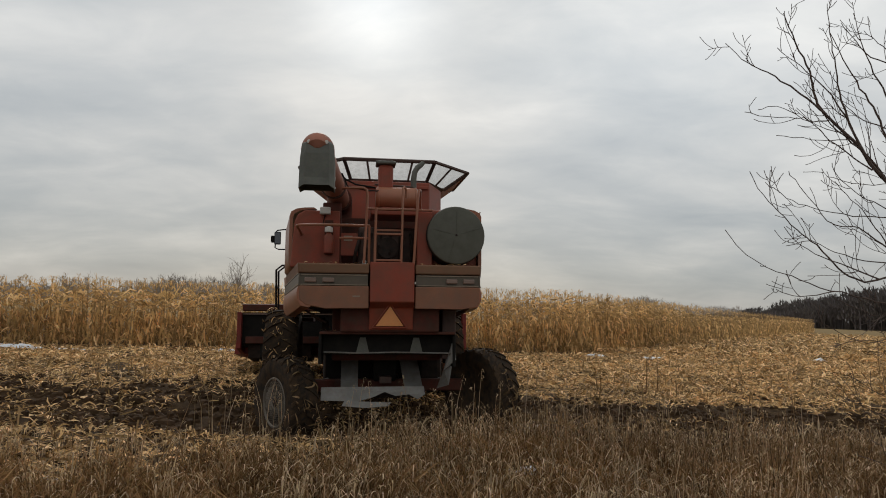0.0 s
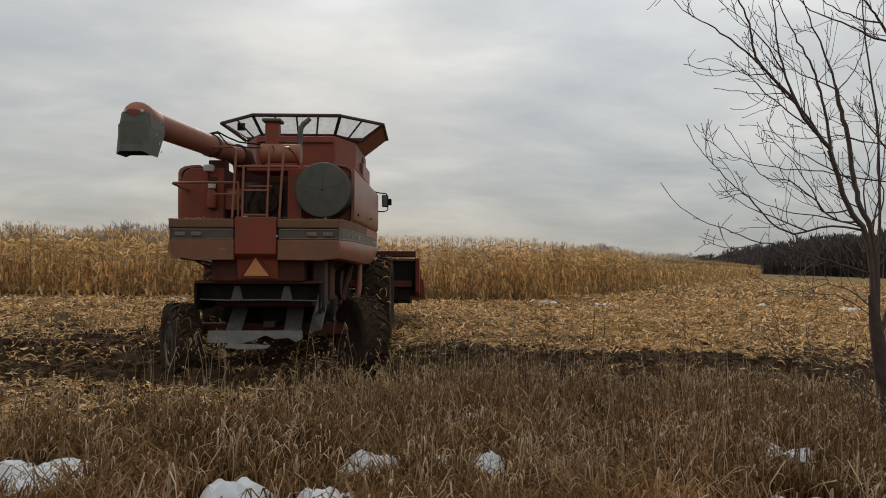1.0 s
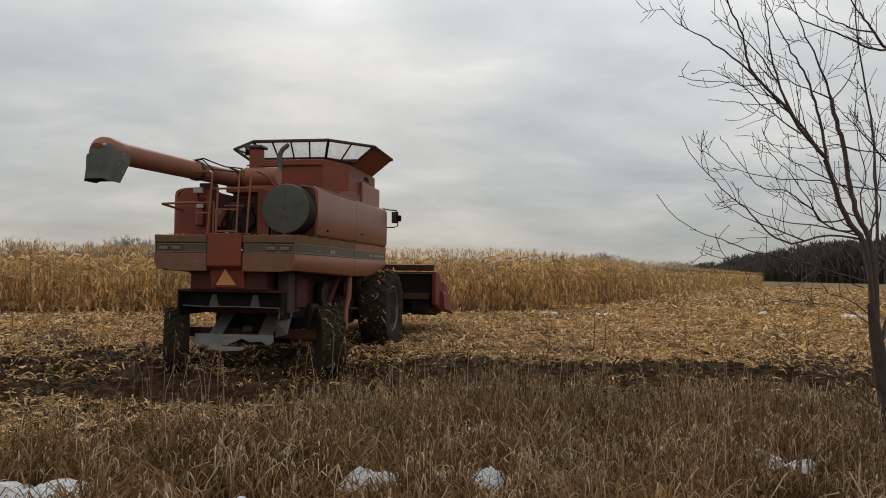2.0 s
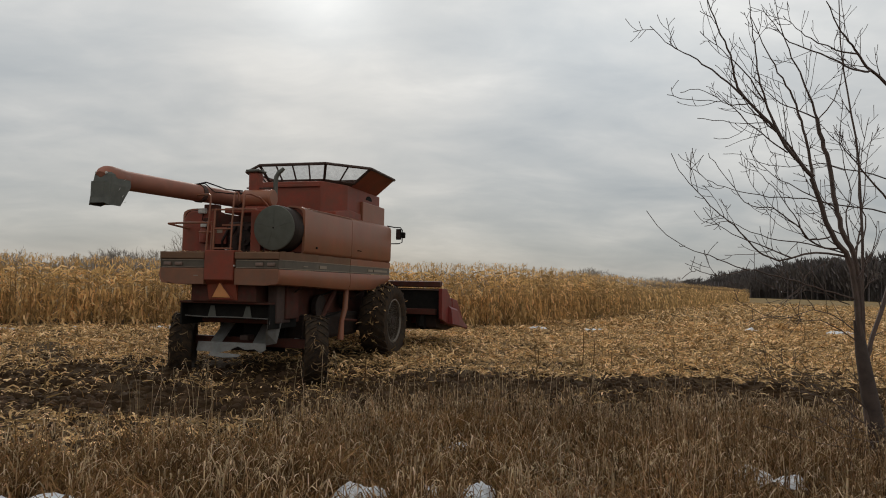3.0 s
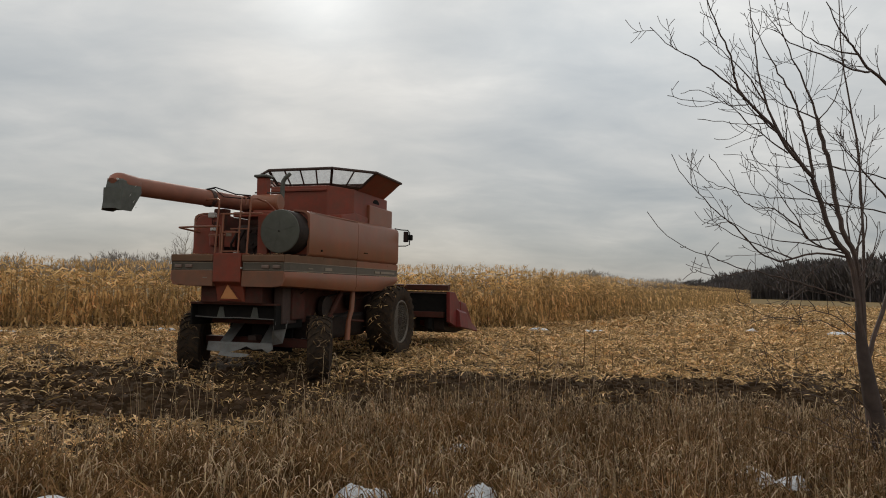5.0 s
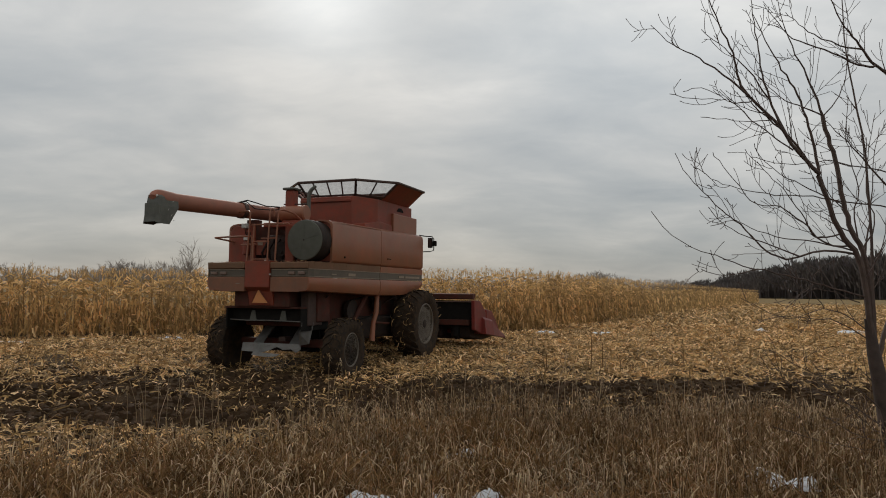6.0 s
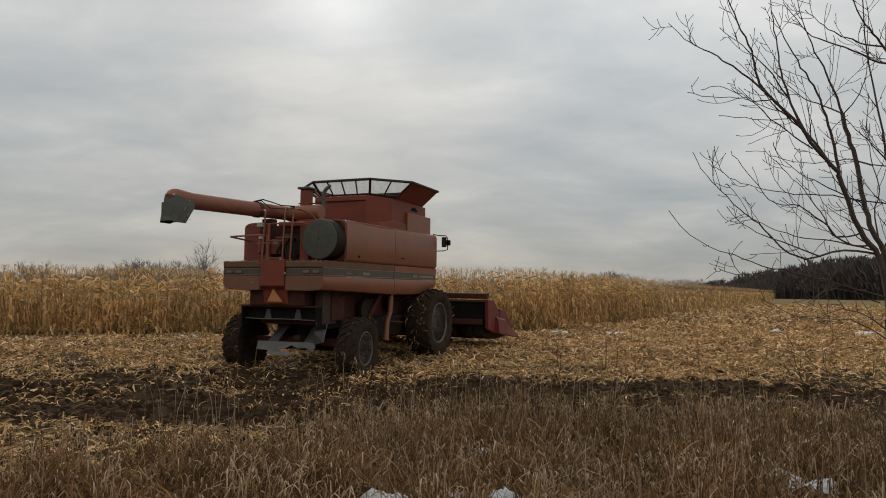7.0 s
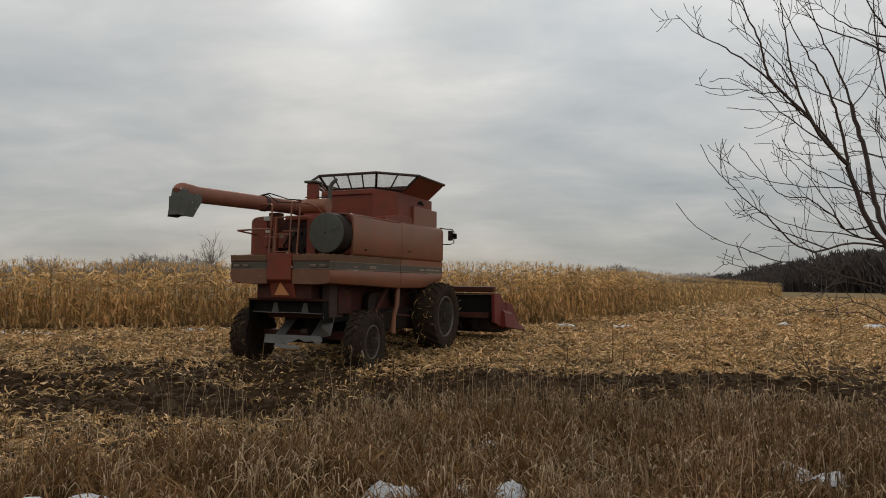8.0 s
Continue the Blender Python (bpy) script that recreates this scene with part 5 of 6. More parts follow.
    # small dry leaves that curl over at the tip
    for k in range(9000):
        y = 4.2 + 6.0 * rng.random()
        x = rng.uniform(-0.8, 0.85) * (y + 0.5)
        if y > verge_edge(x) + 0.9 or on_snow(x, y) or before_snow(x, y) or rng.random() > 0.75 + noise.noise((x * 0.8, y * 0.8, 21.0)):
            continue
        z, a = soil_height(x, y) + rng.uniform(0.10, 0.36), rng.uniform(0, 6.28)
        l, w = rng.uniform(0.03, 0.085), rng.uniform(0.0025, 0.0055)
        ca, sa = math.cos(a), math.sin(a)
        pale.ribbon([(x, y, z - l), (x + ca * l * 0.1, y + sa * l * 0.1, z), (x + ca * l * 0.5, y + sa * l * 0.5, z + l * 0.35), (x + ca * l * 0.95, y + sa * l * 0.95, z + l * 0.2), (x + ca * l * 1.15, y + sa * l * 1.15, z - l * 0.25)],
                    [w * 0.5, w, w, w * 0.8, w * 0.2], (-sa, ca, 0.25))
    # a looser stand of tall stems before the turning place
    for k in range(120):
        y, x = rng.uniform(7.6, 11.0), rng.uniform(-3.6, 2.4)
        if rng.random() > 0.5 + noise.noise((x * 1.3, y, 2)):
            continue
        z, h = soil_height(x, y), rng.uniform(0.5, 0.95)
        lean, a = rng.uniform(0.02, 0.2), rng.uniform(0, 6.28)
        top = (x + lean * math.cos(a), y + lean * math.sin(a), z + h)
        heads.stem([(x, y, z), (x + lean * 0.3 * math.cos(a), y + lean * 0.3 * math.sin(a), z + h * 0.6), top], [0.004, 0.0035, 0.002])
        for j in range(5):
            b, f = rng.uniform(0, 6.28), j / 4
            p = (top[0], top[1], top[2] - 0.12 * f)
            heads.ribbon([p, (p[0] + 0.025 * math.cos(b), p[1] + 0.025 * math.sin(b), p[2] + 0.01), (p[0] + 0.05 * math.cos(b), p[1] + 0.05 * math.sin(b), p[2] - 0.03)], [0.003, 0.005, 0.0015], (-math.sin(b), math.cos(b), 0))
    for x, y, h in ((3.72, 14.9, 0.85), (4.15, 15.6, 0.6), (2.6, 14.2, 0.5), (-0.9, 12.6, 0.55), (6.1, 15.8, 0.5)):
        z = soil_height(x, y)
        weeds.stem([(x, y, z), (x + 0.02, y, z + h * 0.6), (x + 0.01, y, z + h)], [0.012, 0.010, 0.006], 5)
        for j in range(7):
            b, u = rng.uniform(0, 6.28), rng.uniform(0.3, 1.0)
            weeds.ribbon([(x, y, z + h * u), (x + 0.06 * math.cos(b), y + 0.06 * math.sin(b), z + h * u + 0.05), (x + 0.10 * math.cos(b), y, z + h * u + 0.02)], [0.006, 0.012, 0.003], (0.7, 0.7, 0))
    pale.make("straw_blades", SEED, "long pale curled straw blades in the verge", "grass")
    grass.make("verge_grass", STRAW, "matted dead brown grass on the field verge", "grass")
    weeds.make("dead_weeds", WEED, "thin reddish-brown dead weed stems", "weeds")
    heads.make("seed_heads", SEED, "pale dry seed heads on thin stems", "weeds")


# ---- patches of old snow ----
def snow_patch(x, y, rx, ry, h, seed):
    rng = random.Random(seed)
    bm = bmesh.new()
    rings, n = 6, 22
    tip = bm.verts.new((x, y, soil_height(x, y) + h * 0.8))
    last = None
    for k in range(1, rings + 1):
        f = k / rings
        ring = []
        for i in range(n):
            a = 2 * math.pi * i / n
            wob = 1 + 0.55 * noise.noise((math.cos(a) * 1.7 + seed, math.sin(a) * 1.7, seed * 0.37)) + 0.2 * noise.noise((math.cos(a) * 5 + seed, math.sin(a) * 5, 1.0))
            px, py = x + rx * f * wob * math.cos(a), y + ry * f * wob * math.sin(a)
            lump = 1 + 0.9 * noise.noise((px * 5, py * 5, seed)) + 0.5 * noise.noise((px * 14, py * 14, seed))
            ring.append(bm.verts.new((px, py, soil_height(px, py) + h * (1 - f ** 3) * lump - (0.02 if k == rings else 0))))
        for i in range(n):
            j = (i + 1) % n
            if last is None:
                bm.faces.new((tip, ring[i], ring[j]))
            else:
                bm.faces.new((last[i], ring[i], ring[j], last[j]))
        last = ring
    ob = part("snow_patch", bm, SNOW, None, "", True)
    tagged(ob, "small patch of old white snow on the ground", "snow", "snow patches")


for k, (x, y, rx, ry, h) in enumerate(SNOWS):
    snow_patch(x, y, rx, ry, h, k + 1)


# ---- the bare young tree beside the verge ----
def spray(bm, base, way, length, radius, depth, rng):
    """A twig that bends and forks."""
    pts, p, d = [Vector(base)], Vector(base), Vector(way).normalized()
    n = 4
    for k in range(n):
        d = (d + Vector((rng.gauss(0, 0.10), rng.gauss(0, 0.10), rng.gauss(0.03, 0.10)))).normalized()
        p = p + d * length / n
        pts.append(p.copy())
    tube(bm, pts, [radius * (1 - 0.65 * k / n) for k in range(n + 1)], 4 if radius < 0.008 else 6, False)
    if depth <= 0:
        return
    for k in range(rng.randint(2, 4)):
        j = rng.randint(1, n)
        side = Vector((rng.gauss(0, 1), rng.gauss(0, 0.8), rng.gauss(0.2, 0.8))).normalized()
        spray(bm, pts[j], (d * 1.0 + side * 0.75), length * rng.uniform(0.35, 0.65), radius * 0.55, depth - 1, rng)


def curved_twig(bm, base, way, length, radius, rng, forks=True):
    """A twig that leaves its limb sideways and sweeps upwards, with buds and short alternate shoots."""
    d = Vector(way).normalized()
    bend = Vector((rng.gauss(-0.05, 0.25), rng.gauss(0, 0.15), rng.uniform(-0.15, 0.9)))
    pts, n = [Vector(base)], 8
    for k in range(n):
        kink = 0.09 if k % 2 else -0.09
        d = (d + bend * 0.20 + Vector((kink * d.z, 0, -kink * d.x)) + Vector((rng.gauss(0, 0.05), rng.gauss(0, 0.04), rng.gauss(0, 0.05)))).normalized()
        pts.append(pts[-1] + d * (length / n))
    tube(bm, pts, [max(0.0026, radius * (1 - 0.10 * k)) for k in range(n)] + [0.0034], 5, False)
    if not forks:
        return
    for k in range(2, n):
        if rng.random() < 0.24:
            e = (pts[k] - pts[k - 1]).normalized()
            side = Vector((-e.z, rng.gauss(0, 0.4), e.x)) * (1 if k % 2 else -1)
            curved_twig(bm, pts[k], e + side * 0.9, rng.uniform(0.08, 0.28) * (0.4 + length), max(0.0027, radius * 0.55), rng, False)


def limb(tree, rng, r, twigs, *stations):
    """One limb swept through its stations, thinning to the tip, with its twigs."""
    pts = [Vector(p) for p in stations]
    n = len(pts) - 1
    # smooth the sweep
    fine = []
    for k in range(n):
        a, b = pts[max(k - 1, 0)], pts[k]
        c, e = pts[k + 1], pts[min(k + 2, n)]
        for u in (0.0, 0.34, 0.67):
            fine.append(0.5 * ((2 * b) + (c - a) * u + (2 * a - 5 * b + 4 * c - e) * u * u + (3 * b - a - 3 * c + e) * u ** 3))
    fine.append(pts[-1])
    m = len(fine) - 1
    thin = 0.30 if r > 0.026 else 0.80
    bm = bmesh.new()
    tube(bm, [p + Vector((rng.gauss(0, 0.006), 0, rng.gauss(0, 0.006))) for p in fine], [max(0.0032, r * (1 - thin * (k / m) ** 0.8)) for k in range(m + 1)], 7, False)
    for k in range(int(twigs * 0.85)):
        j = rng.randint(max(1, m // 6), max(1, int(m * 0.95)))
        d = (fine[j] - fine[j - 1]).normalized()
        side = Vector((-d.z, rng.gauss(0, 0.45), d.x)) * (1 if k % 2 else -1)
        ln = rng.uniform(0.15, 0.70) * (0.35 + 0.75 * (1 - j / m))
        curved_twig(bm, fine[j], d + side * rng.uniform(0.6, 1.1), ln, max(0.0036, r * 0.32 * (1 - 0.6 * j / m)), rng)
    part("limb", bm, TWIG, tree, "", True)


def make_tree():
    rng = random.Random(47)
    tree = thing("bare_tree", "leafless young tree with thin grey-brown branches in the verge", "tree")
    bm = bmesh.new()
    tube(bm, [(4.74, 6.66, -0.1), (4.67, 6.65, 0.3), (4.57, 6.64, 0.75), (4.49, 6.63, 1.15), (4.44, 6.63, 1.5)], [0.115, 0.090, 0.078, 0.062, 0.036], 12, False)
    part("trunk", bm, BARK, tree, "grey-brown trunk", True)
    limb(tree, rng, 0.031, 8, (4.50, 6.62, 1.10), (4.41, 6.60, 1.71), (4.33, 6.58, 2.10), (4.18, 6.56, 2.29), (4.07, 6.54, 2.48), (3.99, 6.52, 2.67), (3.90, 6.50, 2.91))
    limb(tree, rng, 0.022, 13, (3.90, 6.50, 2.91), (3.75, 6.46, 3.04), (3.59, 6.41, 3.19), (3.40, 6.37, 3.40), (3.14, 6.32, 3.62), (3.02, 6.28, 3.76), (2.96, 6.23, 3.94), (2.86, 6.19, 4.12), (2.74, 6.14, 4.33), (2.64, 6.10, 4.52))
    limb(tree, rng, 0.014, 8, (3.82, 6.50, 3.01), (3.57, 6.42, 3.26), (3.38, 6.35, 3.37), (3.16, 6.28, 3.52), (3.04, 6.20, 3.61))
    limb(tree, rng, 0.011, 7, (3.07, 6.20, 3.59), (2.88, 6.16, 3.72), (2.63, 6.12, 3.87), (2.43, 6.08, 3.96), (2.24, 6.04, 4.04), (2.08, 6.00, 4.18))
    limb(tree, rng, 0.01, 8, (3.42, 6.30, 3.33), (3.29, 6.26, 3.58), (3.13, 6.22, 3.78), (2.95, 6.18, 3.94), (2.77, 6.14, 4.06), (2.58, 6.10, 4.18))
    limb(tree, rng, 0.014, 10, (3.59, 6.45, 3.23), (3.44, 6.42, 3.49), (3.35, 6.40, 3.70), (3.28, 6.38, 3.95), (3.23, 6.35, 4.18), (3.18, 6.33, 4.43), (3.15, 6.30, 4.71))
    limb(tree, rng, 0.017, 11, (3.90, 6.50, 2.91), (3.86, 6.49, 3.16), (3.79, 6.47, 3.38), (3.71, 6.46, 3.62), (3.60, 6.44, 3.81), (3.48, 6.43, 4.00), (3.35, 6.41, 4.20), (3.22, 6.40, 4.48))
    limb(tree, rng, 0.0065, 4, (3.12, 6.20, 3.54), (2.92, 6.14, 3.50), (2.75, 6.08, 3.52), (2.46, 6.01, 3.50), (2.24, 5.95, 3.52))
    limb(tree, rng, 0.0055, 3, (3.36, 6.30, 3.40), (3.11, 6.22, 3.35), (2.83, 6.13, 3.34), (2.54, 6.05, 3.34))
    limb(tree, rng, 0.0075, 6, (3.60, 6.40, 3.13), (3.39, 6.35, 3.23), (3.15, 6.30, 3.38), (3.00, 6.25, 3.49), (2.80, 6.20, 3.58), (2.59, 6.15, 3.64), (2.40, 6.10, 3.60))
    limb(tree, rng, 0.029, 8, (4.51, 6.66, 1.21), (4.50, 6.67, 1.82), (4.43, 6.67, 2.16), (4.33, 6.67, 2.36), (4.27, 6.68, 2.59), (4.23, 6.69, 2.84), (4.19, 6.69, 3.10), (4.12, 6.70, 3.33), (4.08, 6.70, 3.55))
    limb(tree, rng, 0.013, 10, (4.08, 6.70, 3.55), (3.97, 6.68, 3.80), (3.87, 6.66, 4.02), (3.74, 6.64, 4.24), (3.64, 6.62, 4.48), (3.55, 6.60, 4.77))
    limb(tree, rng, 0.009, 7, (4.09, 6.70, 3.53), (3.88, 6.67, 3.62), (3.66, 6.65, 3.69), (3.49, 6.62, 3.81), (3.33, 6.60, 3.94))
    limb(tree, rng, 0.007, 5, (4.08, 6.70, 3.55), (4.23, 6.72, 3.71), (4.33, 6.74, 3.92), (4.39, 6.76, 4.20), (4.41, 6.78, 4.55), (4.40, 6.80, 4.86))
    limb(tree, rng, 0.014, 10, (5.20, 6.86, 2.07), (4.93, 6.81, 2.70), (4.66, 6.76, 2.96), (4.43, 6.70, 3.18), (4.24, 6.65, 3.33), (4.05, 6.60, 3.47))
    limb(tree, rng, 0.009, 7, (5.43, 6.95, 2.61), (4.94, 6.88, 2.98), (4.42, 6.80, 3.06), (4.15, 6.72, 3.09), (3.86, 6.65, 3.04), (3.51, 6.58, 3.03), (3.23, 6.50, 3.07))
    limb(tree, rng, 0.009, 9, (5.32, 6.90, 2.37), (4.89, 6.80, 2.61), (4.30, 6.70, 2.67), (3.89, 6.60, 2.70), (3.56, 6.50, 2.70), (3.23, 6.40, 2.72), (2.92, 6.30, 2.75), (2.70, 6.20, 2.81), (2.50, 6.10, 2.89))
    limb(tree, rng, 0.008, 6, (4.27, 6.68, 2.63), (4.00, 6.58, 2.71), (3.72, 6.49, 2.80), (3.45, 6.39, 2.89), (3.22, 6.30, 3.03), (3.11, 6.20, 3.13))
    limb(tree, rng, 0.012, 9, (4.31, 6.62, 2.13), (3.98, 6.55, 2.17), (3.55, 6.48, 2.07), (3.32, 6.41, 2.15), (3.15, 6.34, 2.28), (2.96, 6.28, 2.42), (2.80, 6.21, 2.50), (2.60, 6.14, 2.67), (2.44, 6.07, 2.79), (2.29, 6.00, 3.00))
    limb(tree, rng, 0.01, 9, (4.28, 6.62, 2.21), (3.95, 6.55, 2.25), (3.78, 6.49, 2.39), (3.57, 6.42, 2.51), (3.38, 6.36, 2.58), (3.18, 6.29, 2.57), (2.99, 6.23, 2.73), (2.80, 6.17, 2.91), (2.68, 6.10, 3.03))
    limb(tree, rng, 0.009, 7, (4.19, 6.62, 2.35), (3.91, 6.55, 2.28), (3.77, 6.48, 2.41), (3.62, 6.41, 2.58), (3.46, 6.34, 2.73), (3.28, 6.27, 2.86), (3.14, 6.20, 2.97))
    limb(tree, rng, 0.008, 6, (3.64, 6.40, 2.09), (3.31, 6.33, 2.20), (3.05, 6.25, 2.26), (2.81, 6.17, 2.37), (2.63, 6.10, 2.51))
    limb(tree, rng, 0.008, 6, (4.29, 6.62, 2.17), (3.88, 6.52, 2.25), (3.51, 6.41, 2.26), (3.20, 6.31, 2.32), (2.92, 6.20, 2.41), (2.65, 6.10, 2.34))
    limb(tree, rng, 0.01, 8, (4.42, 6.62, 1.71), (4.14, 6.53, 1.77), (3.80, 6.44, 1.84), (3.48, 6.35, 1.91), (3.12, 6.26, 1.96), (2.81, 6.17, 2.06), (2.55, 6.08, 2.12), (2.24, 5.99, 2.25), (2.04, 5.90, 2.44))
    limb(tree, rng, 0.0055, 4, (3.11, 6.20, 1.96), (2.85, 6.13, 1.90), (2.64, 6.07, 1.91), (2.51, 6.00, 1.95))
    limb(tree, rng, 0.006, 5, (4.36, 6.62, 1.65), (3.95, 6.54, 1.79), (3.68, 6.46, 1.75), (3.40, 6.38, 1.82), (3.19, 6.30, 1.89))
    limb(tree, rng, 0.007, 6, (4.47, 6.65, 1.37), (4.18, 6.58, 1.54), (3.91, 6.51, 1.59), (3.54, 6.44, 1.50), (3.23, 6.37, 1.60), (3.02, 6.30, 1.69))
    limb(tree, rng, 0.0065, 6, (4.49, 6.65, 1.26), (4.11, 6.56, 1.46), (3.77, 6.47, 1.50), (3.46, 6.39, 1.53), (3.16, 6.30, 1.45))
    limb(tree, rng, 0.005, 4, (3.92, 6.50, 1.59), (3.80, 6.47, 1.76), (3.76, 6.43, 1.94), (3.67, 6.40, 2.08))
    limb(tree, rng, 0.024, 10, (5.62, 7.05, 3.02), (5.28, 7.01, 3.70), (5.01, 6.96, 4.03), (4.75, 6.92, 4.20), (4.62, 6.88, 4.32), (4.50, 6.84, 4.44), (4.35, 6.79, 4.57), (4.21, 6.75, 4.83))
    limb(tree, rng, 0.013, 9, (4.71, 6.80, 4.11), (4.55, 6.75, 4.09), (4.29, 6.70, 4.16), (3.99, 6.65, 4.25), (3.73, 6.60, 4.31), (3.55, 6.55, 4.45), (3.38, 6.50, 4.61))
    limb(tree, rng, 0.01, 7, (4.55, 6.78, 4.28), (4.27, 6.71, 4.29), (3.98, 6.64, 4.37), (3.78, 6.57, 4.44), (3.60, 6.50, 4.53))
    limb(tree, rng, 0.011, 8, (4.46, 6.68, 2.05), (4.52, 6.72, 2.37), (4.59, 6.76, 2.69), (4.66, 6.81, 3.07), (4.76, 6.85, 3.47))
    limb(tree, rng, 0.009, 8, (4.41, 6.68, 2.19), (4.36, 6.68, 2.50), (4.41, 6.69, 2.79), (4.34, 6.69, 3.13), (4.31, 6.70, 3.39), (4.35, 6.70, 3.77))
    limb(tree, rng, 0.009, 8, (4.43, 6.68, 2.17), (4.56, 6.66, 2.45), (4.46, 6.64, 2.76), (4.49, 6.62, 3.21), (4.55, 6.60, 3.57))
    # low shoots that lean out over the verge
    limb(tree, rng, 0.007, 6, (4.60, 6.62, 0.25), (4.20, 6.20, 0.32), (3.60, 5.92, 0.44), (3.00, 5.70, 0.62))
    limb(tree, rng, 0.006, 6, (4.60, 6.62, 0.20), (4.30, 6.10, 0.40), (3.85, 5.80, 0.50), (3.35, 5.60, 0.74))
    limb(tree, rng, 0.008, 7, (4.57, 6.62, 0.45), (4.10, 6.50, 0.70), (3.60, 6.40, 0.86), (3.20, 6.30, 1.02))
    limb(tree, rng, 0.007, 7, (4.56, 6.62, 0.60), (4.15, 6.55, 0.90), (3.75, 6.50, 1.00), (3.35, 6.45, 1.22))
    limb(tree, rng, 0.007, 6, (4.58, 6.62, 0.35), (4.25, 6.40, 0.52), (3.95, 6.30, 0.78), (3.70, 6.20, 0.92))
    limb(tree, rng, 0.0246, 14, (4.53, 6.62, 0.5), (4.56, 6.69, 1.02), (4.59, 6.76, 1.79), (4.61, 6.82, 2.65), (4.6, 6.88, 3.42), (4.5, 6.94, 4.15), (4.49, 7, 5.02))
    limb(tree, rng, 0.02624, 12, (4.54, 6.62, 0.45), (4.58, 6.7, 1.07), (4.95, 6.87, 1.9), (5.36, 7.03, 2.85), (5.72, 7.2, 3.98))


# ---- distance: brush lines, bare trees and a dark wood ----
def far_tree(bl, x, y, h, rng, wide=0.42, count=46, thin=1.0):
    bl.stem([(x, y, 0), (x + rng.gauss(0, 0.2), y, h * 0.7)], [0.18 * h / 10, 0.05])
    for k in range(count):
        u = rng.random() ** 0.7
        z = h * (0.22 + 0.62 * u)
        r = wide * h * math.sin(math.pi * min(1, 0.18 + 0.80 * u)) * rng.random() ** 0.6
        a = rng.uniform(0, 6.28)
        px = x + r * math.cos(a)
        py = y + r * 0.6 * math.sin(a)
        l = rng.uniform(0.06, 0.15) * h
        out = math.cos(a) * rng.uniform(0.1, 0.8)
        w = rng.uniform(0.05, 0.16) * thin * h / 10
        bl.ribbon([(px, py, z), (px + out * l * 0.5, py, z + l * 0.55), (px + out * l, py, z + l)], [w, w * 0.7, w * 0.2], (0.94, 0.34, 0))


def make_distance():
    rng = random.Random(61)
    wood, brush = Blades(), Blades()
    for k in range(620):
        u = rng.random()
        x = 122 + 260 * u ** 1.1
        y = 300 + rng.uniform(-18, 50) + 10 * math.sin(x * 0.05)
        h = (6.0 + 16.0 * min(1, max(0, (x - 132) / 60))) * rng.uniform(0.8, 1.05)
        far_tree(wood, x, y, h, rng, 0.5, 90, 2.0)
        for j in range(14):
            px, l = x + rng.gauss(0, 3.0), rng.uniform(3.0, 7.0)
            wood.ribbon([(px, y + 4, 0), (px + rng.gauss(0, 0.8), y + 4.5, l)], [0.5, 0.2], (0.8, 0.6, 0))
    for k in range(420):
        x = rng.uniform(-210, -55)
        h = rng.uniform(4.9, 6.8) + 2.4 * max(0, noise.noise((x * 0.05, 1.0, 0)))
        if -112 < x < -64:
            h *= 1.2 + 1.3 * abs(noise.noise((x * 0.17, 2.0, 0)))
        far_tree(brush, x, 225 + rng.uniform(-8, 14), h, rng, 0.55, 95, 0.55)
    for k in range(260):
        x = rng.uniform(-60, 97)
        h = rng.uniform(5.6, 7.8) + (2.6 * math.exp(-((x - 59) / 6) ** 2)) + 1.0 * noise.noise((x * 0.07, 3.0, 0))
        far_tree(brush, x, 235 + rng.uniform(-8, 30), h, rng, 0.5, 75, 0.65)
    wood.make("far_wood", HAZEWOOD, "dark leafless wood along the far field edge", "wood")
    brush.make("far_hazed_brush", HAZEBRUSH, "grey-brown leafless brush beyond the corn", "brush")

    def bare(x, y, h, seed):
        r2 = random.Random(seed)
        t = thing("far_bare_tree", "leafless grey tree far beyond the corn", "tree", "far bare trees")
        bm = bmesh.new()
        tube(bm, [(x, y, -0.1), (x + 0.2, y, h * 0.3), (x, y, h * 0.5)], [0.28, 0.2, 0.12], 7)
        part("trunk", bm, HAZEWOOD, t)
        bm = bmesh.new()
        for k in range(24):
            z = h * r2.uniform(0.22, 0.5)
            a = r2.uniform(0, 6.28)
            spray(bm, (x, y, z), (math.cos(a) * 0.7, math.sin(a) * 0.4, 1.0), h * r2.uniform(0.3, 0.52), 0.14, 2, r2)
        part("crown", bm, HAZEBRUSH, t)
    for x, y, h, s in ((-75.5, 221, 15.2, 3), (-99, 224, 9.5, 4), (-104, 226, 8.8, 6), (-128, 222, 8.6, 7), (-134, 224, 8.4, 8), (-90, 226, 10.0, 12)):
        bare(x, y, h, s)


make_corn()
make_litter()
make_verge()
make_tree()
make_distance()


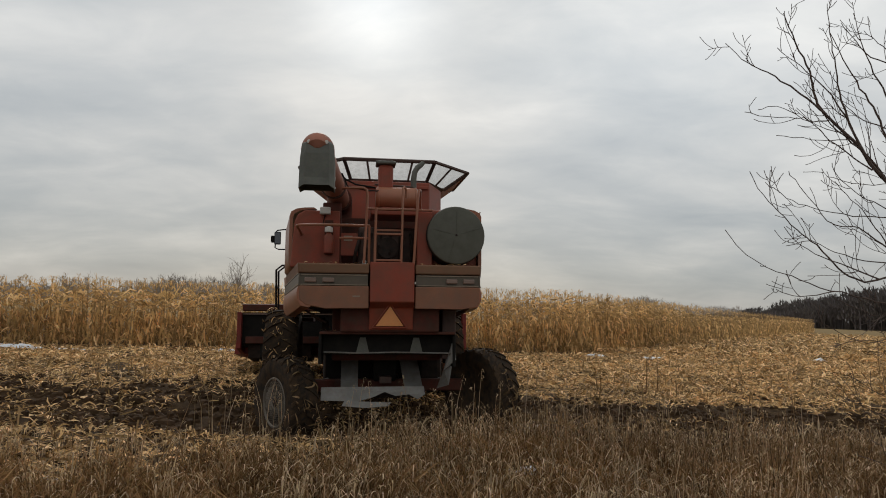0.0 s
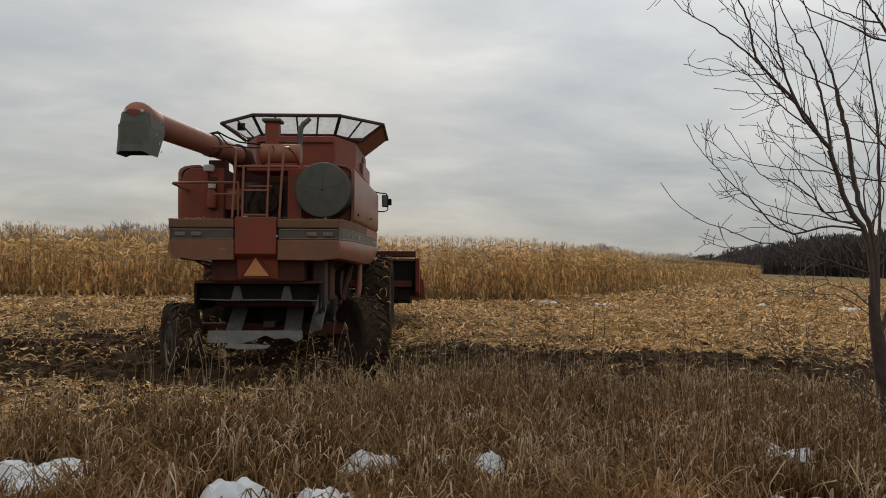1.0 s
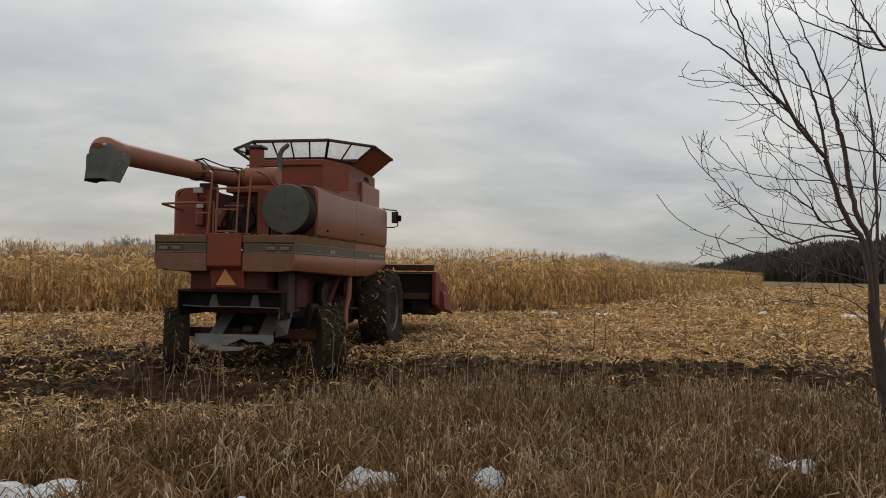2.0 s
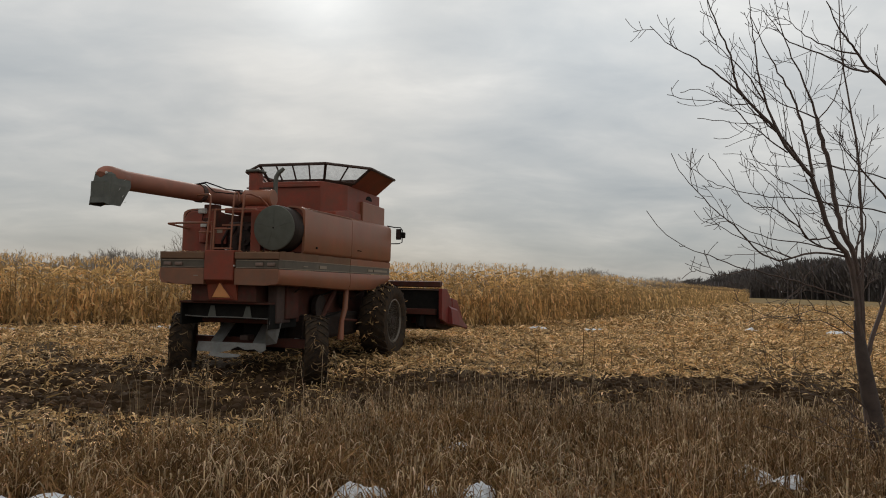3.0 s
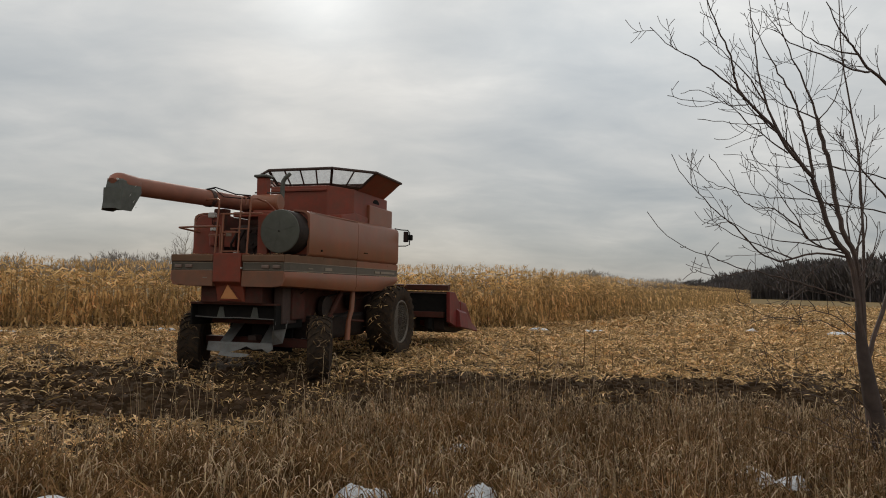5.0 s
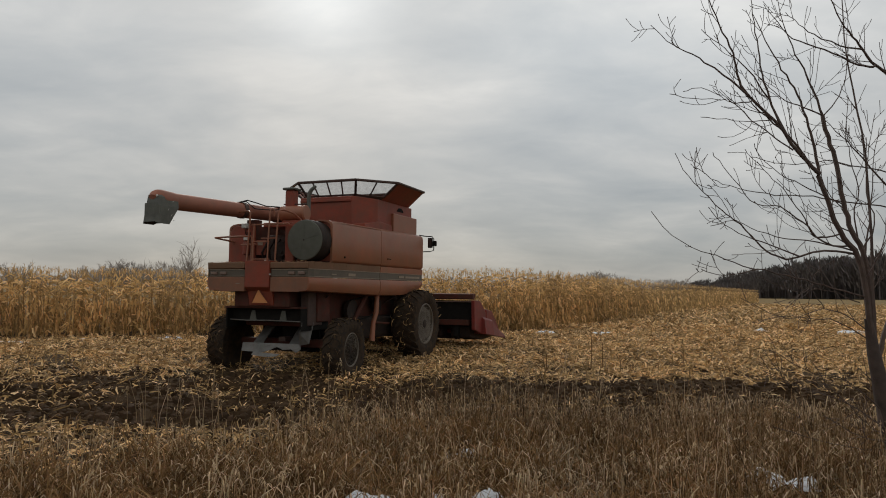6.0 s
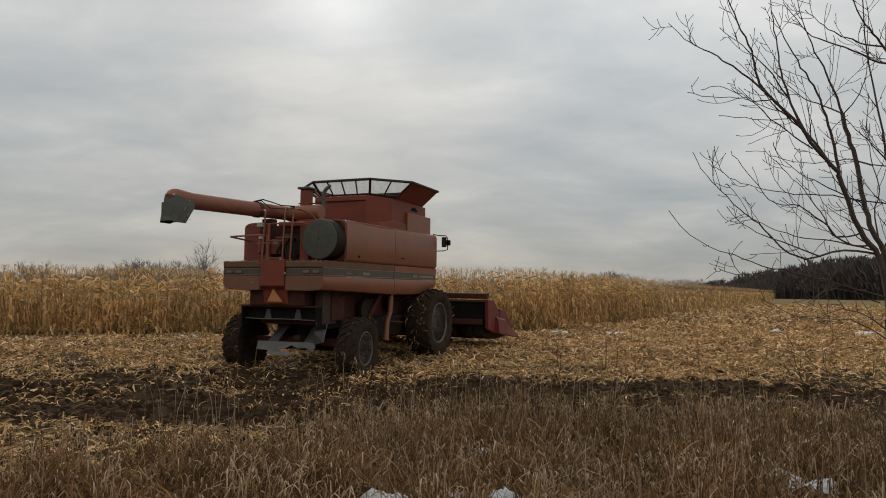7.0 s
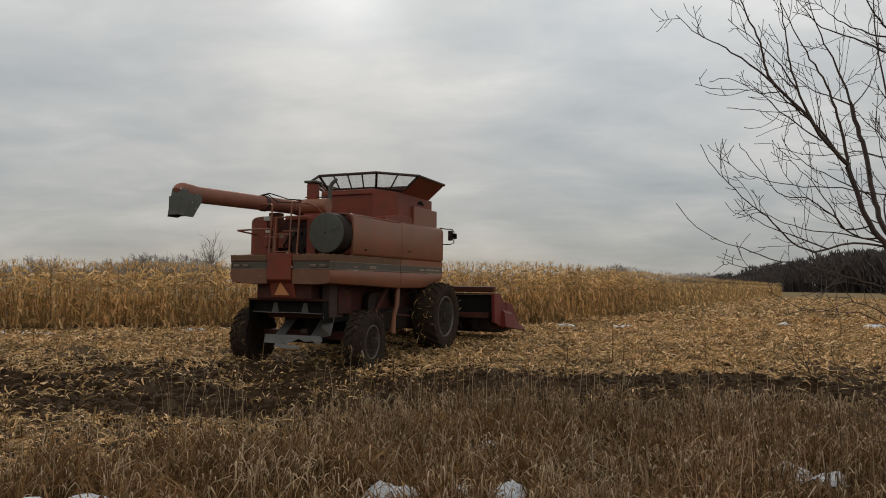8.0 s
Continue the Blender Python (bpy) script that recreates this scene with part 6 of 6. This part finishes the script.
# ---- what moves ----
def motions():
    rows = [
        (0.0, (-1.182, 9.228, -0.027, -1.25, -1.59, 9.94)),
        (0.5, (-1.791, 9.396, -0.056, -1.00, -1.78, 4.89)),
        (1.0, (-2.501, 10.072, -0.088, -0.04, -1.72, -0.36)),
        (1.5, (-2.975, 10.711, -0.059, -0.23, -0.99, -5.58)),
        (2.0, (-3.376, 11.410, -0.047, -0.14, -0.52, -10.93)),
        (2.65, (-3.59, 12.22, -0.055, 0.0, -0.50, -15.4)),
        (3.3, (-3.662, 12.823, -0.067, 0.18, -0.49, -18.51)),
        (4.7, (-3.662, 12.823, -0.067, 0.18, -0.49, -18.51)),
        (5.25, (-3.56, 13.55, -0.04, 0.1, -0.35, -21.0)),
        (5.8, (-3.428, 14.20, -0.012, 0.10, -0.15, -23.10)),
        (8.0, (-3.428, 14.20, -0.010, 0.12, -0.05, -23.05)),
    ]
    walk(combine, [(t, pose(*p)) for t, p in rows])
    # how far each axle has rolled
    def rolled(along):
        out, total, last = [], 0.0, None
        for t, p in rows:
            m = pose(*p)
            q = m @ Vector((0, along, 0))
            if last is not None:
                total += (q - last).length
            last = q
            out.append(total)
        return out
    steer = [32, 32, 32, 32, 31, 30, 29, 29, 16, 4, 4]
    # the rear axle rocks: its wheels sink into the ruts and climb out again
    sink_left = [0.19, 0.19, 0.19, 0.18, 0.17, 0.10, 0.07, 0.07, 0.04, 0.02, 0.02]
    sink_right = [0.06, 0.06, 0.07, 0.08, 0.08, 0.06, 0.05, 0.05, 0.05, 0.05, 0.05]
    level = [0.0] * len(rows)
    for wh, x, y, z, r, turns, sink in ((front_wheels[0], -1.86, 5.02, 0.86, FRONT_R, None, level), (front_wheels[1], 1.42, 5.02, 0.86, FRONT_R, None, level),
                                        (rear_wheels[0], -1.47, 1.10, 0.52, REAR_R, steer, sink_left), (rear_wheels[1], 1.47, 1.10, 0.52, REAR_R, steer, sink_right)):
        dist = rolled(y)
        walk(wh, [(t, pose(x, y, z - sink[k], 0, 0, turns[k] if turns else 0) @ pose(0, 0, 0, -math.degrees(dist[k] / r))) for k, (t, p) in enumerate(rows)])
    walk(header, [(0.0, pose(0, 0, 0.28)), (2.2, pose(0, 0, 0.28)), (3.3, pose(0, 0, 0.20)), (4.7, pose(0, 0, 0.20)), (5.8, pose(0, 0, 0.0)), (8.0, pose(0, 0, 0.0))])


motions()
